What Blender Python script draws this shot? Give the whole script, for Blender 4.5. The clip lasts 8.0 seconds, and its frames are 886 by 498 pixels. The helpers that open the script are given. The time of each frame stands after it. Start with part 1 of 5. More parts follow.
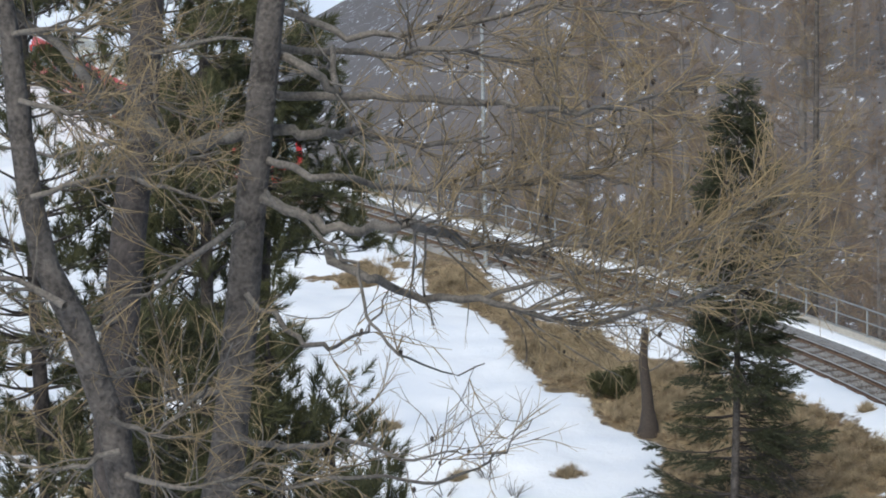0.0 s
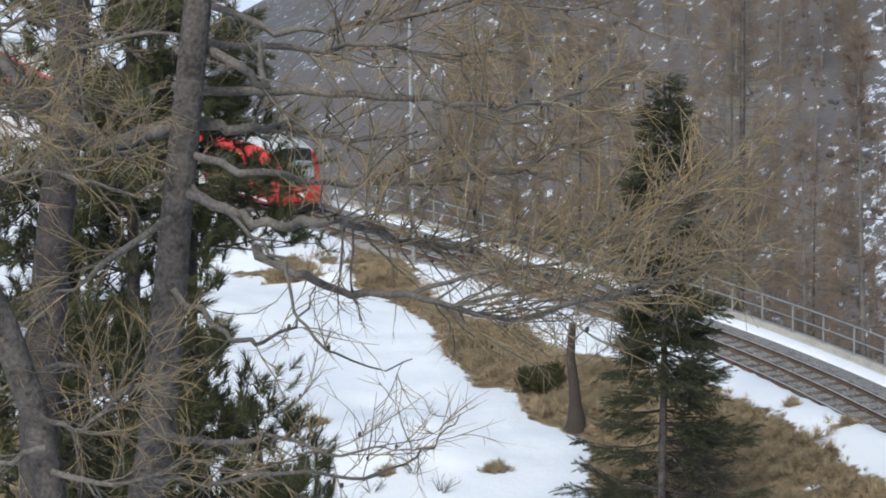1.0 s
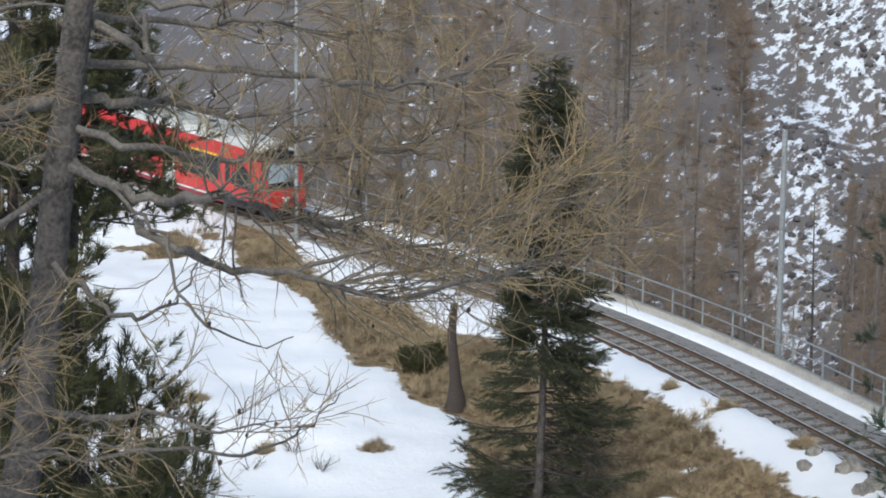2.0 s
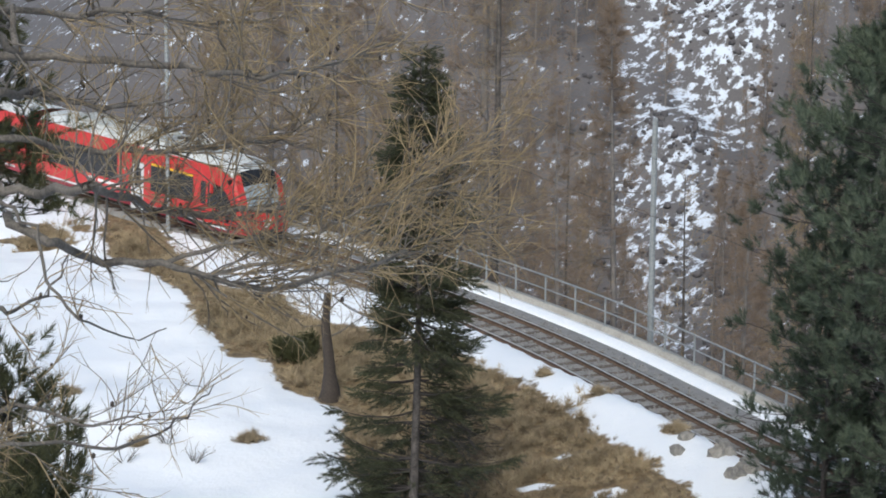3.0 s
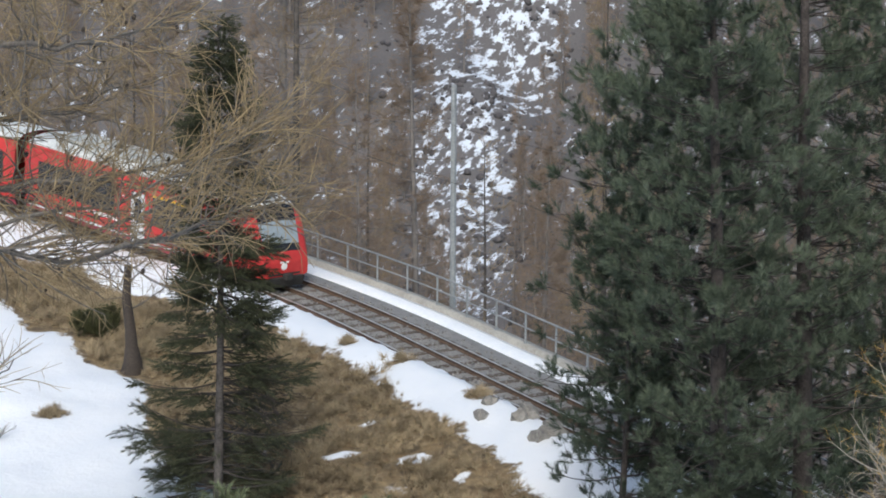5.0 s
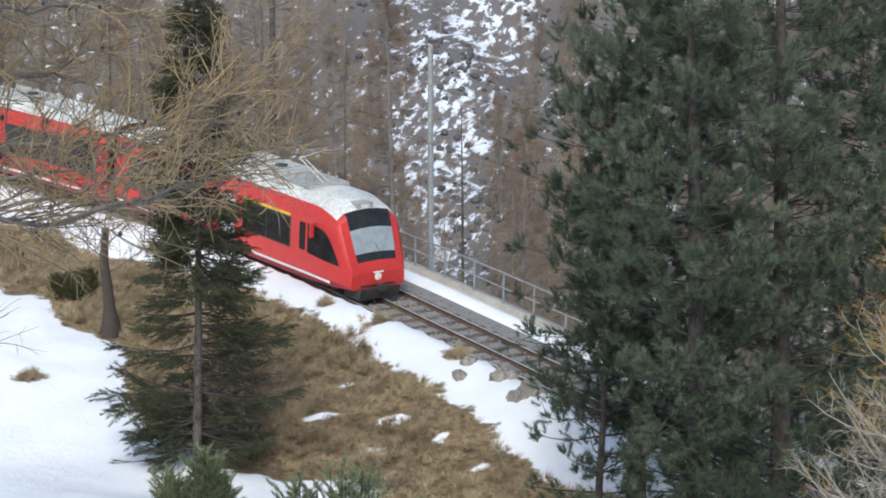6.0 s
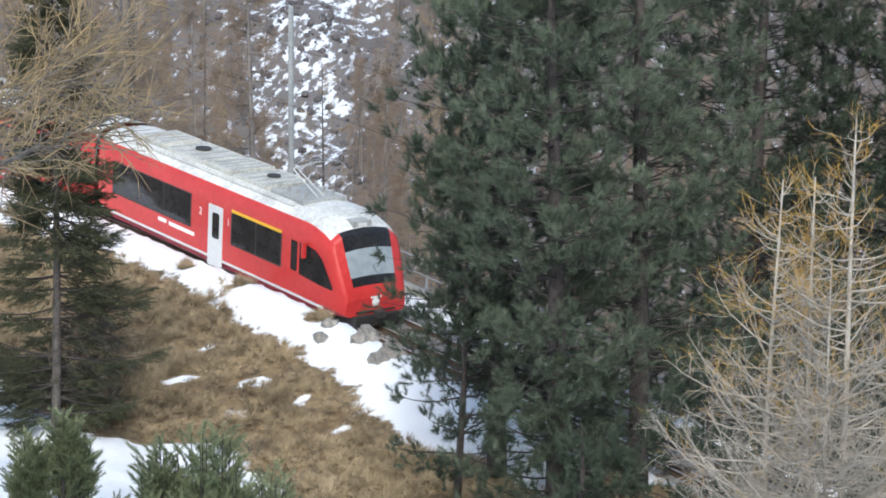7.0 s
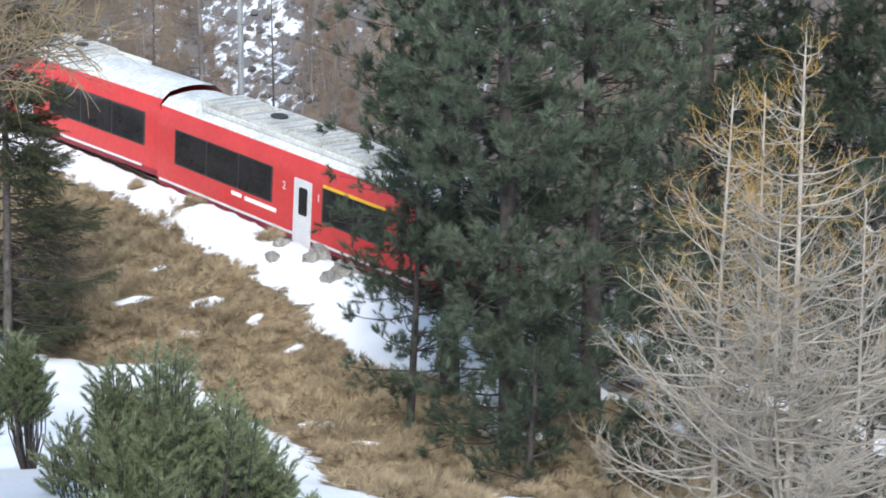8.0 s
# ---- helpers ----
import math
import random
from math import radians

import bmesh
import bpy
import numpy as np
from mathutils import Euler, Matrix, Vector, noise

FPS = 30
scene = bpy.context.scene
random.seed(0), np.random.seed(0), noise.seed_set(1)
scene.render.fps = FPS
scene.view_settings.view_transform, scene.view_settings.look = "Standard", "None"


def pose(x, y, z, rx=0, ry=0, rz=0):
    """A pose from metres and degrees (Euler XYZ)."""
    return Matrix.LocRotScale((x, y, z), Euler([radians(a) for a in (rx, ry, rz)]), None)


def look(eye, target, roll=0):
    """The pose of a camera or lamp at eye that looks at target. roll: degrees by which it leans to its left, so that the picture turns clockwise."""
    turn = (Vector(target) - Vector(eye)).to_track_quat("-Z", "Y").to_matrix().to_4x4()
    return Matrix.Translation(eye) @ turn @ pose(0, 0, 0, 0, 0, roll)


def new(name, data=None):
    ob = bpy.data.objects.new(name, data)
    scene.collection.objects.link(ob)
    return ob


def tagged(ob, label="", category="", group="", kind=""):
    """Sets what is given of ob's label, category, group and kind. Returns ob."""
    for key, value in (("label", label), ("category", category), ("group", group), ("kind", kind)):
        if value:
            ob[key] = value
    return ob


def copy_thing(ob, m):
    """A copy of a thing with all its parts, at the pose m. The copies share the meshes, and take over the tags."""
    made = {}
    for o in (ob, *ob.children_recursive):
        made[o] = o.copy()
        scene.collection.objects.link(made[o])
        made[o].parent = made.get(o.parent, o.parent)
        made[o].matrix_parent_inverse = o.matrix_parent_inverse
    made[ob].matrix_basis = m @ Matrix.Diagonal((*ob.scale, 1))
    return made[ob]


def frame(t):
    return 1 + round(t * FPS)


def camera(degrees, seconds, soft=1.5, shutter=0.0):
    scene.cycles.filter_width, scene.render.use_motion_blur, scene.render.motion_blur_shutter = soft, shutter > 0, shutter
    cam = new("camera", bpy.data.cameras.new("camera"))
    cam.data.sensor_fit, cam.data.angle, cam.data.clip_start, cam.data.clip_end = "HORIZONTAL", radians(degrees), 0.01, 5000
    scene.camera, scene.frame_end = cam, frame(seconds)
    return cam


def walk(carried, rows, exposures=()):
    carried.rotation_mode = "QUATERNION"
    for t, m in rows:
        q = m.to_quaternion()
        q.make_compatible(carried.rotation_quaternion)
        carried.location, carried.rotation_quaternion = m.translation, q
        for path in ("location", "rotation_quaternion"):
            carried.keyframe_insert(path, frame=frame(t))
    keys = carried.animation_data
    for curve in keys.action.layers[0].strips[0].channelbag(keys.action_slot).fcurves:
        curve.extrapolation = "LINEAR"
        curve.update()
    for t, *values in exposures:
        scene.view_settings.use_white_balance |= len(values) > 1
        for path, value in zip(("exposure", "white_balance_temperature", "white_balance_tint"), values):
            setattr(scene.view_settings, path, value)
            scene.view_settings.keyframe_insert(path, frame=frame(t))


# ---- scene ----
# camera: a hand-held, zoomed view that pans from one spot on the hillside
EYE = Vector((0.0, 0.0, 15.0))
cam = camera(22.0, 8.0, soft=1.8)
PAN = [  # seconds, yaw, pitch, lean
    (0.0, 0.003, -8.003, -1.119),
    (0.5, -1.452, -8.112, -1.407),
    (1.0, -1.829, -8.150, -0.855),
    (1.2, -2.067, -8.098, -0.858),
    (2.3, -5.712, -8.996, 0.486),
    (2.5, -6.121, -9.132, -0.007),
    (3.0, -8.033, -8.922, 0.530),
    (3.5, -9.891, -8.725, 0.280),
    (4.0, -11.627, -9.069, 0.521),
    (4.5, -12.701, -9.547, 0.399),
    (5.8, -13.423, -9.931, 0.265),
    (6.0, -13.666, -10.668, 0.132),
    (6.5, -15.591, -11.455, 0.307),
    (7.0, -17.234, -11.593, 0.733),
    (7.5, -17.701, -12.419, 0.714),
    (8.0, -18.504, -13.642, 0.521),
]


def view(yaw, pitch, lean):
    a, b = radians(yaw), radians(pitch)
    way = Vector((-math.sin(a) * math.cos(b), math.cos(a) * math.cos(b), math.sin(b)))
    return look(EYE, EYE + way, lean)


LIGHT = [(0.0, 0.14, 6150, 5), (2.5, 0.20, 6200, 5), (4.5, 0.22, 6300, 6), (6.0, 0.46, 6200, 6), (6.5, 0.62, 6150, 6), (7.5, 0.85, 6050, 6), (8.0, 0.90, 6000, 6)]
walk(cam, [(t, view(*r)) for t, *r in PAN], LIGHT)

# world: thin bright overcast
world = bpy.data.worlds.new("world")
scene.world = world
world.use_nodes = True
wn = world.node_tree
sky = wn.nodes.new("ShaderNodeTexSky")
sky.sky_type, sky.sun_disc = "NISHITA", False
sky.sun_elevation, sky.sun_rotation = radians(38), radians(200)
sky.air_density, sky.dust_density = 1.2, 3.0
wn.nodes["Background"].inputs["Strength"].default_value = 0.13
wn.links.new(sky.outputs["Color"], wn.nodes["Background"].inputs["Color"])
sun = new("sun", bpy.data.lights.new("sun", "SUN"))
sun.data.energy, sun.data.angle, sun.data.color = 1.4, radians(14), (1.0, 0.97, 0.93)
sun.matrix_world = look((0, 0, 80), (math.sin(radians(20)) * 70, math.cos(radians(20)) * 90, 0))

# ---- plan: the line of the track, and the lie of the land ----
def heading(s):
    s = min(max(s, -62.0), -6.0) / 10
    return -1.37766 - 0.238142 * s - 0.0337180 * s * s


STEP = 0.5
TRACK = {}
x, y = 16.72, 61.78
for i in range(0, 90):
    TRACK[i] = (x, y)
    a = heading(STEP * (i + 0.5))
    x, y = x + STEP * math.cos(a), y + STEP * math.sin(a)
x, y = 16.72, 61.78
for i in range(0, -260, -1):
    TRACK[i] = (x, y)
    a = heading(STEP * (i - 0.5))
    x, y = x - STEP * math.cos(a), y - STEP * math.sin(a)
GRADE = 0.0698
RAIL0 = 15.0 - 14.856


def rail_z(s):
    return RAIL0 - GRADE * max(min(s, 30), -125)


def on_track(s, side=0.0, up=0.0):
    """A point beside the track; side is positive towards the valley's far side."""
    k = s / STEP
    i = min(max(math.floor(k), -258), 88)
    (xa, ya), (xb, yb) = TRACK[i], TRACK[i + 1]
    u, a = k - i, heading(s)
    return Vector((xa + (xb - xa) * u - math.sin(a) * side, ya + (yb - ya) * u + math.cos(a) * side, rail_z(s) + up))


TX = np.array([TRACK[i] for i in range(-259, 90)])
TS = np.arange(-259, 90) * STEP
TH = np.array([heading(s) for s in TS])


def near_track(x, y):
    """Stretch along the track and sidewards distance (negative on the eye's side)."""
    d = (TX[:, 0] - x) ** 2 + (TX[:, 1] - y) ** 2
    k = int(np.argmin(d))
    q = -(x - TX[k, 0]) * math.sin(TH[k]) + (y - TX[k, 1]) * math.cos(TH[k])
    return TS[k], math.copysign(math.sqrt(d[k]), q)


def smooth(a, b, v):
    u = min(max((v - a) / (b - a), 0.0), 1.0)
    return u * u * (3 - 2 * u)


def near_line(s):
    """Middle of the two rails that the train takes; they close in on the others downhill."""
    return -1.0 + 0.75 * smooth(-5, 12, s)


def land(x, y):
    """Height of the ground."""
    s, q = near_track(x, y)
    zt = rail_z(s) - 0.32
    r = math.hypot(x, y)
    az = math.degrees(math.atan2(x, y))
    hill = 13.3 - (0.285 + 0.032 * smooth(8.6, 10.4, az)) * r if y > 0 else 13.3 + 0.1 * r
    if q > 3.2:  # past the wall the land falls into the valley
        drop = 0.75 * (q - 3.2)
        return zt - min(drop, 60 + 0.02 * q) - 0.9
    flat = zt - 0.02 * max(-q - 2.2, 0)
    k = 0.9
    m = max(hill, flat)
    z = m + k * math.log(math.exp((hill - m) / k) + math.exp((flat - m) / k)) - k * 0.3
    u = smooth(2.0, 9.0, -q)
    z = zt * (1 - u) + z * u
    bump = noise.noise(Vector((x * 0.16, y * 0.16, 3.1))) * 0.45 + noise.noise(Vector((x * 0.6, y * 0.6, 7.7))) * 0.16 + noise.noise(Vector((x * 1.5, y * 1.5, 2.7))) * 0.07
    bank = 0.6 * smooth(1.6, 2.6, -q) * (1 - smooth(3.0, 9.0, -q)) * smooth(-24, -12, s)
    bank += 0.35 * smooth(-8, 1, s) * smooth(1.9, 2.7, -q) * (1 - smooth(2.8, 4.2, -q))
    return z + bank + bump * smooth(2.2, 6.0, -q)


# ---- materials ----
def mat(name, a, b=None, rough=0.85, scale=3.0, bump=0.0, metal=0.0, fine=8.0, spread=0.0, island=False):
    """Two tones mixed by noise at two scales, with a fine relief; spread varies piece by piece."""
    m = bpy.data.materials.new(name)
    m.use_nodes = True
    nt = m.node_tree
    bs = nt.nodes["Principled BSDF"]
    bs.inputs["Roughness"].default_value, bs.inputs["Metallic"].default_value = rough, metal
    tc = nt.nodes.new("ShaderNodeTexCoord")
    n1, n2 = nt.nodes.new("ShaderNodeTexNoise"), nt.nodes.new("ShaderNodeTexNoise")
    for n, s in ((n1, scale), (n2, scale * fine)):
        n.inputs["Scale"].default_value, n.inputs["Detail"].default_value = s, 4
        nt.links.new(tc.outputs["Object"], n.inputs["Vector"])
    add = nt.nodes.new("ShaderNodeMath")
    add.operation = "ADD"
    nt.links.new(n1.outputs["Fac"], add.inputs[0])
    nt.links.new(n2.outputs["Fac"], add.inputs[1])
    rm = nt.nodes.new("ShaderNodeMapRange")
    rm.inputs["From Min"].default_value, rm.inputs["From Max"].default_value = 0.75, 1.25
    nt.links.new(add.outputs[0], rm.inputs["Value"])
    mix = nt.nodes.new("ShaderNodeMix")
    mix.data_type = "RGBA"
    mix.inputs["A"].default_value, mix.inputs["B"].default_value = (*a, 1), (*(b or a), 1)
    out = mix.outputs["Result"]
    fac = rm.outputs["Result"]
    if spread:
        src = nt.nodes.new("ShaderNodeNewGeometry" if island else "ShaderNodeObjectInfo")
        rnd = src.outputs["Random Per Island" if island else "Random"]
        blend = nt.nodes.new("ShaderNodeMix")
        blend.inputs["Factor"].default_value = spread
        nt.links.new(fac, blend.inputs["A"])
        nt.links.new(rnd, blend.inputs["B"])
        fac = blend.outputs["Result"]
    nt.links.new(fac, mix.inputs["Factor"])
    nt.links.new(out, bs.inputs["Base Color"])
    if bump:
        bp = nt.nodes.new("ShaderNodeBump")
        bp.inputs["Strength"].default_value, bp.inputs["Distance"].default_value = bump, 0.03
        nt.links.new(add.outputs[0], bp.inputs["Height"])
        nt.links.new(bp.outputs["Normal"], bs.inputs["Normal"])
    return m


BARK = mat("larch_bark", (0.035, 0.031, 0.029), (0.135, 0.12, 0.11), 0.95, 5.0, 1.0, fine=5)
BARK_DARK = mat("pine_bark", (0.03, 0.026, 0.025), (0.088, 0.075, 0.071), 0.95, 5.0, 1.0, fine=5)
LIMB_PALE = mat("pale_limb_bark", (0.29, 0.26, 0.22), (0.46, 0.425, 0.37), 0.95, 4, 0.4)
LIMB = mat("limb_bark", (0.085, 0.076, 0.067), (0.20, 0.18, 0.16), 0.95, 4, 0.4)
TWIG = mat("larch_twig", (0.13, 0.098, 0.066), (0.42, 0.32, 0.175), 0.9, 0.6, spread=0.6, island=True)
TWIG_PALE = mat("pale_twig", (0.27, 0.235, 0.19), (0.45, 0.40, 0.33), 0.9, 0.8, spread=0.5, island=True)
TIP = mat("ochre_tip", (0.40, 0.24, 0.055), (0.56, 0.36, 0.10), 0.9, 0.8, spread=0.5, island=True)
FAR_ROCK = mat("far_rock", (0.05, 0.05, 0.058), (0.14, 0.13, 0.135), 0.95, 0.5, spread=0.4, island=True)
FAR_TWIG = mat("far_twig", (0.15, 0.11, 0.08), (0.30, 0.225, 0.165), 0.95, 0.1, spread=0.4, island=True)
FAR_TRUNK = mat("far_trunk", (0.14, 0.128, 0.12), (0.24, 0.22, 0.21), 0.95, 0.5)
CONE = mat("cone_scale", (0.035, 0.028, 0.024), (0.07, 0.055, 0.045), 0.9, 20)
# pine needles in two tones; this darker one has the back pines' shade in it
NEEDLE = mat("pine_needle", (0.018, 0.031, 0.021), (0.08, 0.108, 0.066), 0.6, 0.7, spread=0.6, island=True)
# greyer and paler: light on the two front pines is put into the colour
NEEDLE_GREY_LIT = mat("grey_green_lit_needle", (0.034, 0.052, 0.036), (0.135, 0.165, 0.108), 0.6, 0.7, spread=0.6, island=True)
NEEDLE_OLIVE = mat("olive_needle", (0.032, 0.037, 0.016), (0.115, 0.115, 0.045), 0.65, 0.9, spread=0.6, island=True)
NEEDLE_BUSH = mat("bush_needle", (0.075, 0.105, 0.052), (0.27, 0.30, 0.165), 0.6, 1.2, spread=0.6, island=True)
NEEDLE_SPRUCE = mat("spruce_needle", (0.017, 0.023, 0.011), (0.07, 0.074, 0.031), 0.65, 0.8, spread=0.6, island=True)
GRASS_BLADE = mat("dry_grass", (0.16, 0.124, 0.08), (0.54, 0.435, 0.285), 0.9, 0.55, fine=4, spread=0.22, island=True)
STONE = mat("ballast_stone", (0.13, 0.125, 0.12), (0.33, 0.32, 0.31), 0.95, 3, spread=0.6, island=True)
STEEL = mat("galvanised_steel", (0.25, 0.27, 0.28), (0.38, 0.40, 0.41), 0.5, 1.5, metal=0.35)
RUST = mat("rusty_steel", (0.10, 0.065, 0.045), (0.19, 0.13, 0.095), 0.75, 4, metal=0.3)
SHINE = mat("worn_rail_head", (0.55, 0.53, 0.5), (0.7, 0.68, 0.65), 0.35, 3, metal=0.6)
SLEEPER = mat("sleeper_wood", (0.075, 0.06, 0.05), (0.17, 0.14, 0.115), 0.95, 3, 0.5, spread=0.4)
CONCRETE = mat("weathered_concrete", (0.32, 0.30, 0.27), (0.46, 0.44, 0.40), 0.9, 1.2, 0.4)
RED = mat("red_paint", (0.47, 0.026, 0.026), (0.55, 0.04, 0.036), 0.38, 0.7)
MAROON = mat("maroon_skirt", (0.26, 0.018, 0.035), (0.34, 0.03, 0.05), 0.5, 1.5)
ROOF = mat("dirty_white_roof", (0.44, 0.45, 0.44), (0.70, 0.71, 0.70), 0.6, 1.1, 0.1)
ROOF_GREY = mat("grey_roof_gear", (0.25, 0.26, 0.26), (0.42, 0.43, 0.42), 0.6, 2)
GLASS = mat("tinted_glass", (0.014, 0.015, 0.017), (0.03, 0.03, 0.033), 0.06, 1.5)
ROOF_DECK = mat("grimy_roof_deck", (0.33, 0.33, 0.30), (0.58, 0.58, 0.54), 0.75, 1.6, 0.2)
# windscreen blind; the sky's reflection is put into its pale blue-grey
BLIND_SKY = mat("blind_sky_sheen", (0.24, 0.28, 0.31), (0.32, 0.37, 0.40), 0.22, 0.6)
GLASS.node_tree.nodes["Principled BSDF"].inputs["Specular IOR Level"].default_value = 0.3
DOOR = mat("silver_door", (0.55, 0.57, 0.58), (0.66, 0.68, 0.69), 0.45, 2)
WHITE = mat("white_paint", (0.74, 0.74, 0.73), (0.82, 0.82, 0.81), 0.5, 3)
YELLOW = mat("yellow_paint", (0.72, 0.43, 0.02), (0.80, 0.50, 0.03), 0.5, 3)
BLACK = mat("black_underframe", (0.018, 0.018, 0.018), (0.05, 0.048, 0.045), 0.7, 4)
ROCK = mat("lichen_rock", (0.16, 0.15, 0.14), (0.34, 0.32, 0.29), 0.95, 1.5, 0.6)


def lamp_mat():
    m = mat("lit_headlamp", (0.9, 0.85, 0.7), rough=0.2)
    b = m.node_tree.nodes["Principled BSDF"]
    b.inputs["Emission Color"].default_value, b.inputs["Emission Strength"].default_value = (1, 0.85, 0.55, 1), 2.0
    return m


LAMP = lamp_mat()


def ground_mat():
    """Old snow and dry grass; the mesh's 'snow' layer says which lies where, noise frays the edge."""
    m = bpy.data.materials.new("snow_and_grass")
    m.use_nodes = True
    nt = m.node_tree
    L, N = nt.links.new, nt.nodes.new
    bs = nt.nodes["Principled BSDF"]
    tc, at = N("ShaderNodeTexCoord"), N("ShaderNodeAttribute")
    at.attribute_name = "snow"

    def tex(scale, detail=5.0, rough=0.6):
        n = N("ShaderNodeTexNoise")
        n.inputs["Scale"].default_value, n.inputs["Detail"].default_value, n.inputs["Roughness"].default_value = scale, detail, rough
        L(tc.outputs["Object"], n.inputs["Vector"])
        return n.outputs["Fac"]

    def mapr(v, a, b, c=0.0, d=1.0):
        n = N("ShaderNodeMapRange")
        for k, w in zip(("From Min", "From Max", "To Min", "To Max"), (a, b, c, d)):
            n.inputs[k].default_value = w
        L(v, n.inputs["Value"])
        return n.outputs["Result"]

    def math2(op, a, b):
        n = N("ShaderNodeMath")
        n.operation = op
        for i, v in enumerate((a, b)):
            if isinstance(v, float):
                n.inputs[i].default_value = v
            else:
                L(v, n.inputs[i])
        return n.outputs[0]

    def mixc(f, a, b):
        n = N("ShaderNodeMix")
        n.data_type = "RGBA"
        L(f, n.inputs["Factor"])
        for k, v in (("A", a), ("B", b)):
            if isinstance(v, tuple):
                n.inputs[k].default_value = (*v, 1)
            else:
                L(v, n.inputs[k])
        return n.outputs["Result"]

    mid, fine, big = tex(1.3), tex(9.0), tex(0.25, 3)
    edge = math2("ADD", at.outputs["Fac"], math2("MULTIPLY", math2("SUBTRACT", mid, 0.5), 0.85))
    mask = mapr(edge, 0.46, 0.54)
    snow = mixc(mapr(big, 0.35, 0.7), (0.80, 0.83, 0.88), (0.90, 0.91, 0.93))
    snow = mixc(mapr(fine, 0.62, 0.8, 0.0, 0.35), snow, (0.62, 0.60, 0.56))
    grass = mixc(mapr(tex(3.5), 0.35, 0.65), (0.085, 0.062, 0.038), (0.30, 0.225, 0.125))
    grass = mixc(mapr(mid, 0.4, 0.7, 0.0, 0.6), grass, (0.20, 0.12, 0.055))
    L(mixc(mask, grass, snow), bs.inputs["Base Color"])
    bs.inputs["Roughness"].default_value = 0.85
    bp = N("ShaderNodeBump")
    bp.inputs["Strength"].default_value, bp.inputs["Distance"].default_value = 0.5, 0.12
    L(math2("ADD", mid, math2("MULTIPLY", fine, 0.35)), bp.inputs["Height"])
    L(bp.outputs["Normal"], bs.inputs["Normal"])
    return m


def slope_mat(name, snow_lo, snow_hi, scale, layer=False):
    """A far slope: snow between dark rock and heath."""
    m = bpy.data.materials.new(name)
    m.use_nodes = True
    nt = m.node_tree
    L, N = nt.links.new, nt.nodes.new
    tc = N("ShaderNodeTexCoord")
    mp = N("ShaderNodeMapping")
    mp.vector_type = "TEXTURE"
    mp.inputs["Rotation"].default_value = (0.0, 0.0, 0.9)
    mp.inputs["Scale"].default_value = (1.9, 0.8, 0.9)
    L(tc.outputs["Object"], mp.inputs["Vector"])
    a, b = N("ShaderNodeTexNoise"), N("ShaderNodeTexNoise")
    for n, s in ((a, scale), (b, scale * 7)):
        n.inputs["Scale"].default_value, n.inputs["Detail"].default_value, n.inputs["Roughness"].default_value = s, 8, 0.68
        L(mp.outputs["Vector"], n.inputs["Vector"])
    r = N("ShaderNodeMapRange")
    r.inputs["From Min"].default_value, r.inputs["From Max"].default_value = snow_lo, snow_hi
    if layer:
        at, ad = N("ShaderNodeAttribute"), N("ShaderNodeMath")
        at.attribute_name = "snow"
        L(at.outputs["Fac"], ad.inputs[0])
        L(a.outputs["Fac"], ad.inputs[1])
        L(ad.outputs[0], r.inputs["Value"])
    else:
        L(a.outputs["Fac"], r.inputs["Value"])
    dark = N("ShaderNodeMix")
    dark.data_type = "RGBA"
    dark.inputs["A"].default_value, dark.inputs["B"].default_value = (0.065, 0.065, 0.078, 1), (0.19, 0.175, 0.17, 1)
    L(b.outputs["Fac"], dark.inputs["Factor"])
    mx = N("ShaderNodeMix")
    mx.data_type = "RGBA"
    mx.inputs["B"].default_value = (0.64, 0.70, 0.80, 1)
    L(dark.outputs["Result"], mx.inputs["A"])
    L(r.outputs["Result"], mx.inputs["Factor"])
    L(mx.outputs["Result"], nt.nodes["Principled BSDF"].inputs["Base Color"])
    nt.nodes["Principled BSDF"].inputs["Roughness"].default_value = 0.95
    return m


# ---- mesh helpers ----
def mesh_of(name, V, F, *mats):
    """A mesh from an array of points and an array of triangles or quads."""
    me = bpy.data.meshes.new(name)
    V, F = np.asarray(V, np.float32), np.asarray(F, np.int32)
    me.vertices.add(len(V))
    me.vertices.foreach_set("co", V.ravel())
    k = F.shape[1]
    me.loops.add(F.size)
    me.loops.foreach_set("vertex_index", F.ravel())
    me.polygons.add(len(F))
    me.polygons.foreach_set("loop_start", np.arange(len(F), dtype=np.int32) * k)
    me.update(calc_edges=True)
    for m in mats:
        me.materials.append(m)
    return me


def thing(name, label, category, at=(0, 0, 0), group="", kind=""):
    ob = new(name)
    ob.empty_display_size = 0.2
    ob.location = at
    return tagged(ob, label, category, group, kind)


def child(name, me, parent, label="", kind=""):
    ob = new(name, me)
    ob.parent = parent
    return tagged(ob, label, kind=kind)


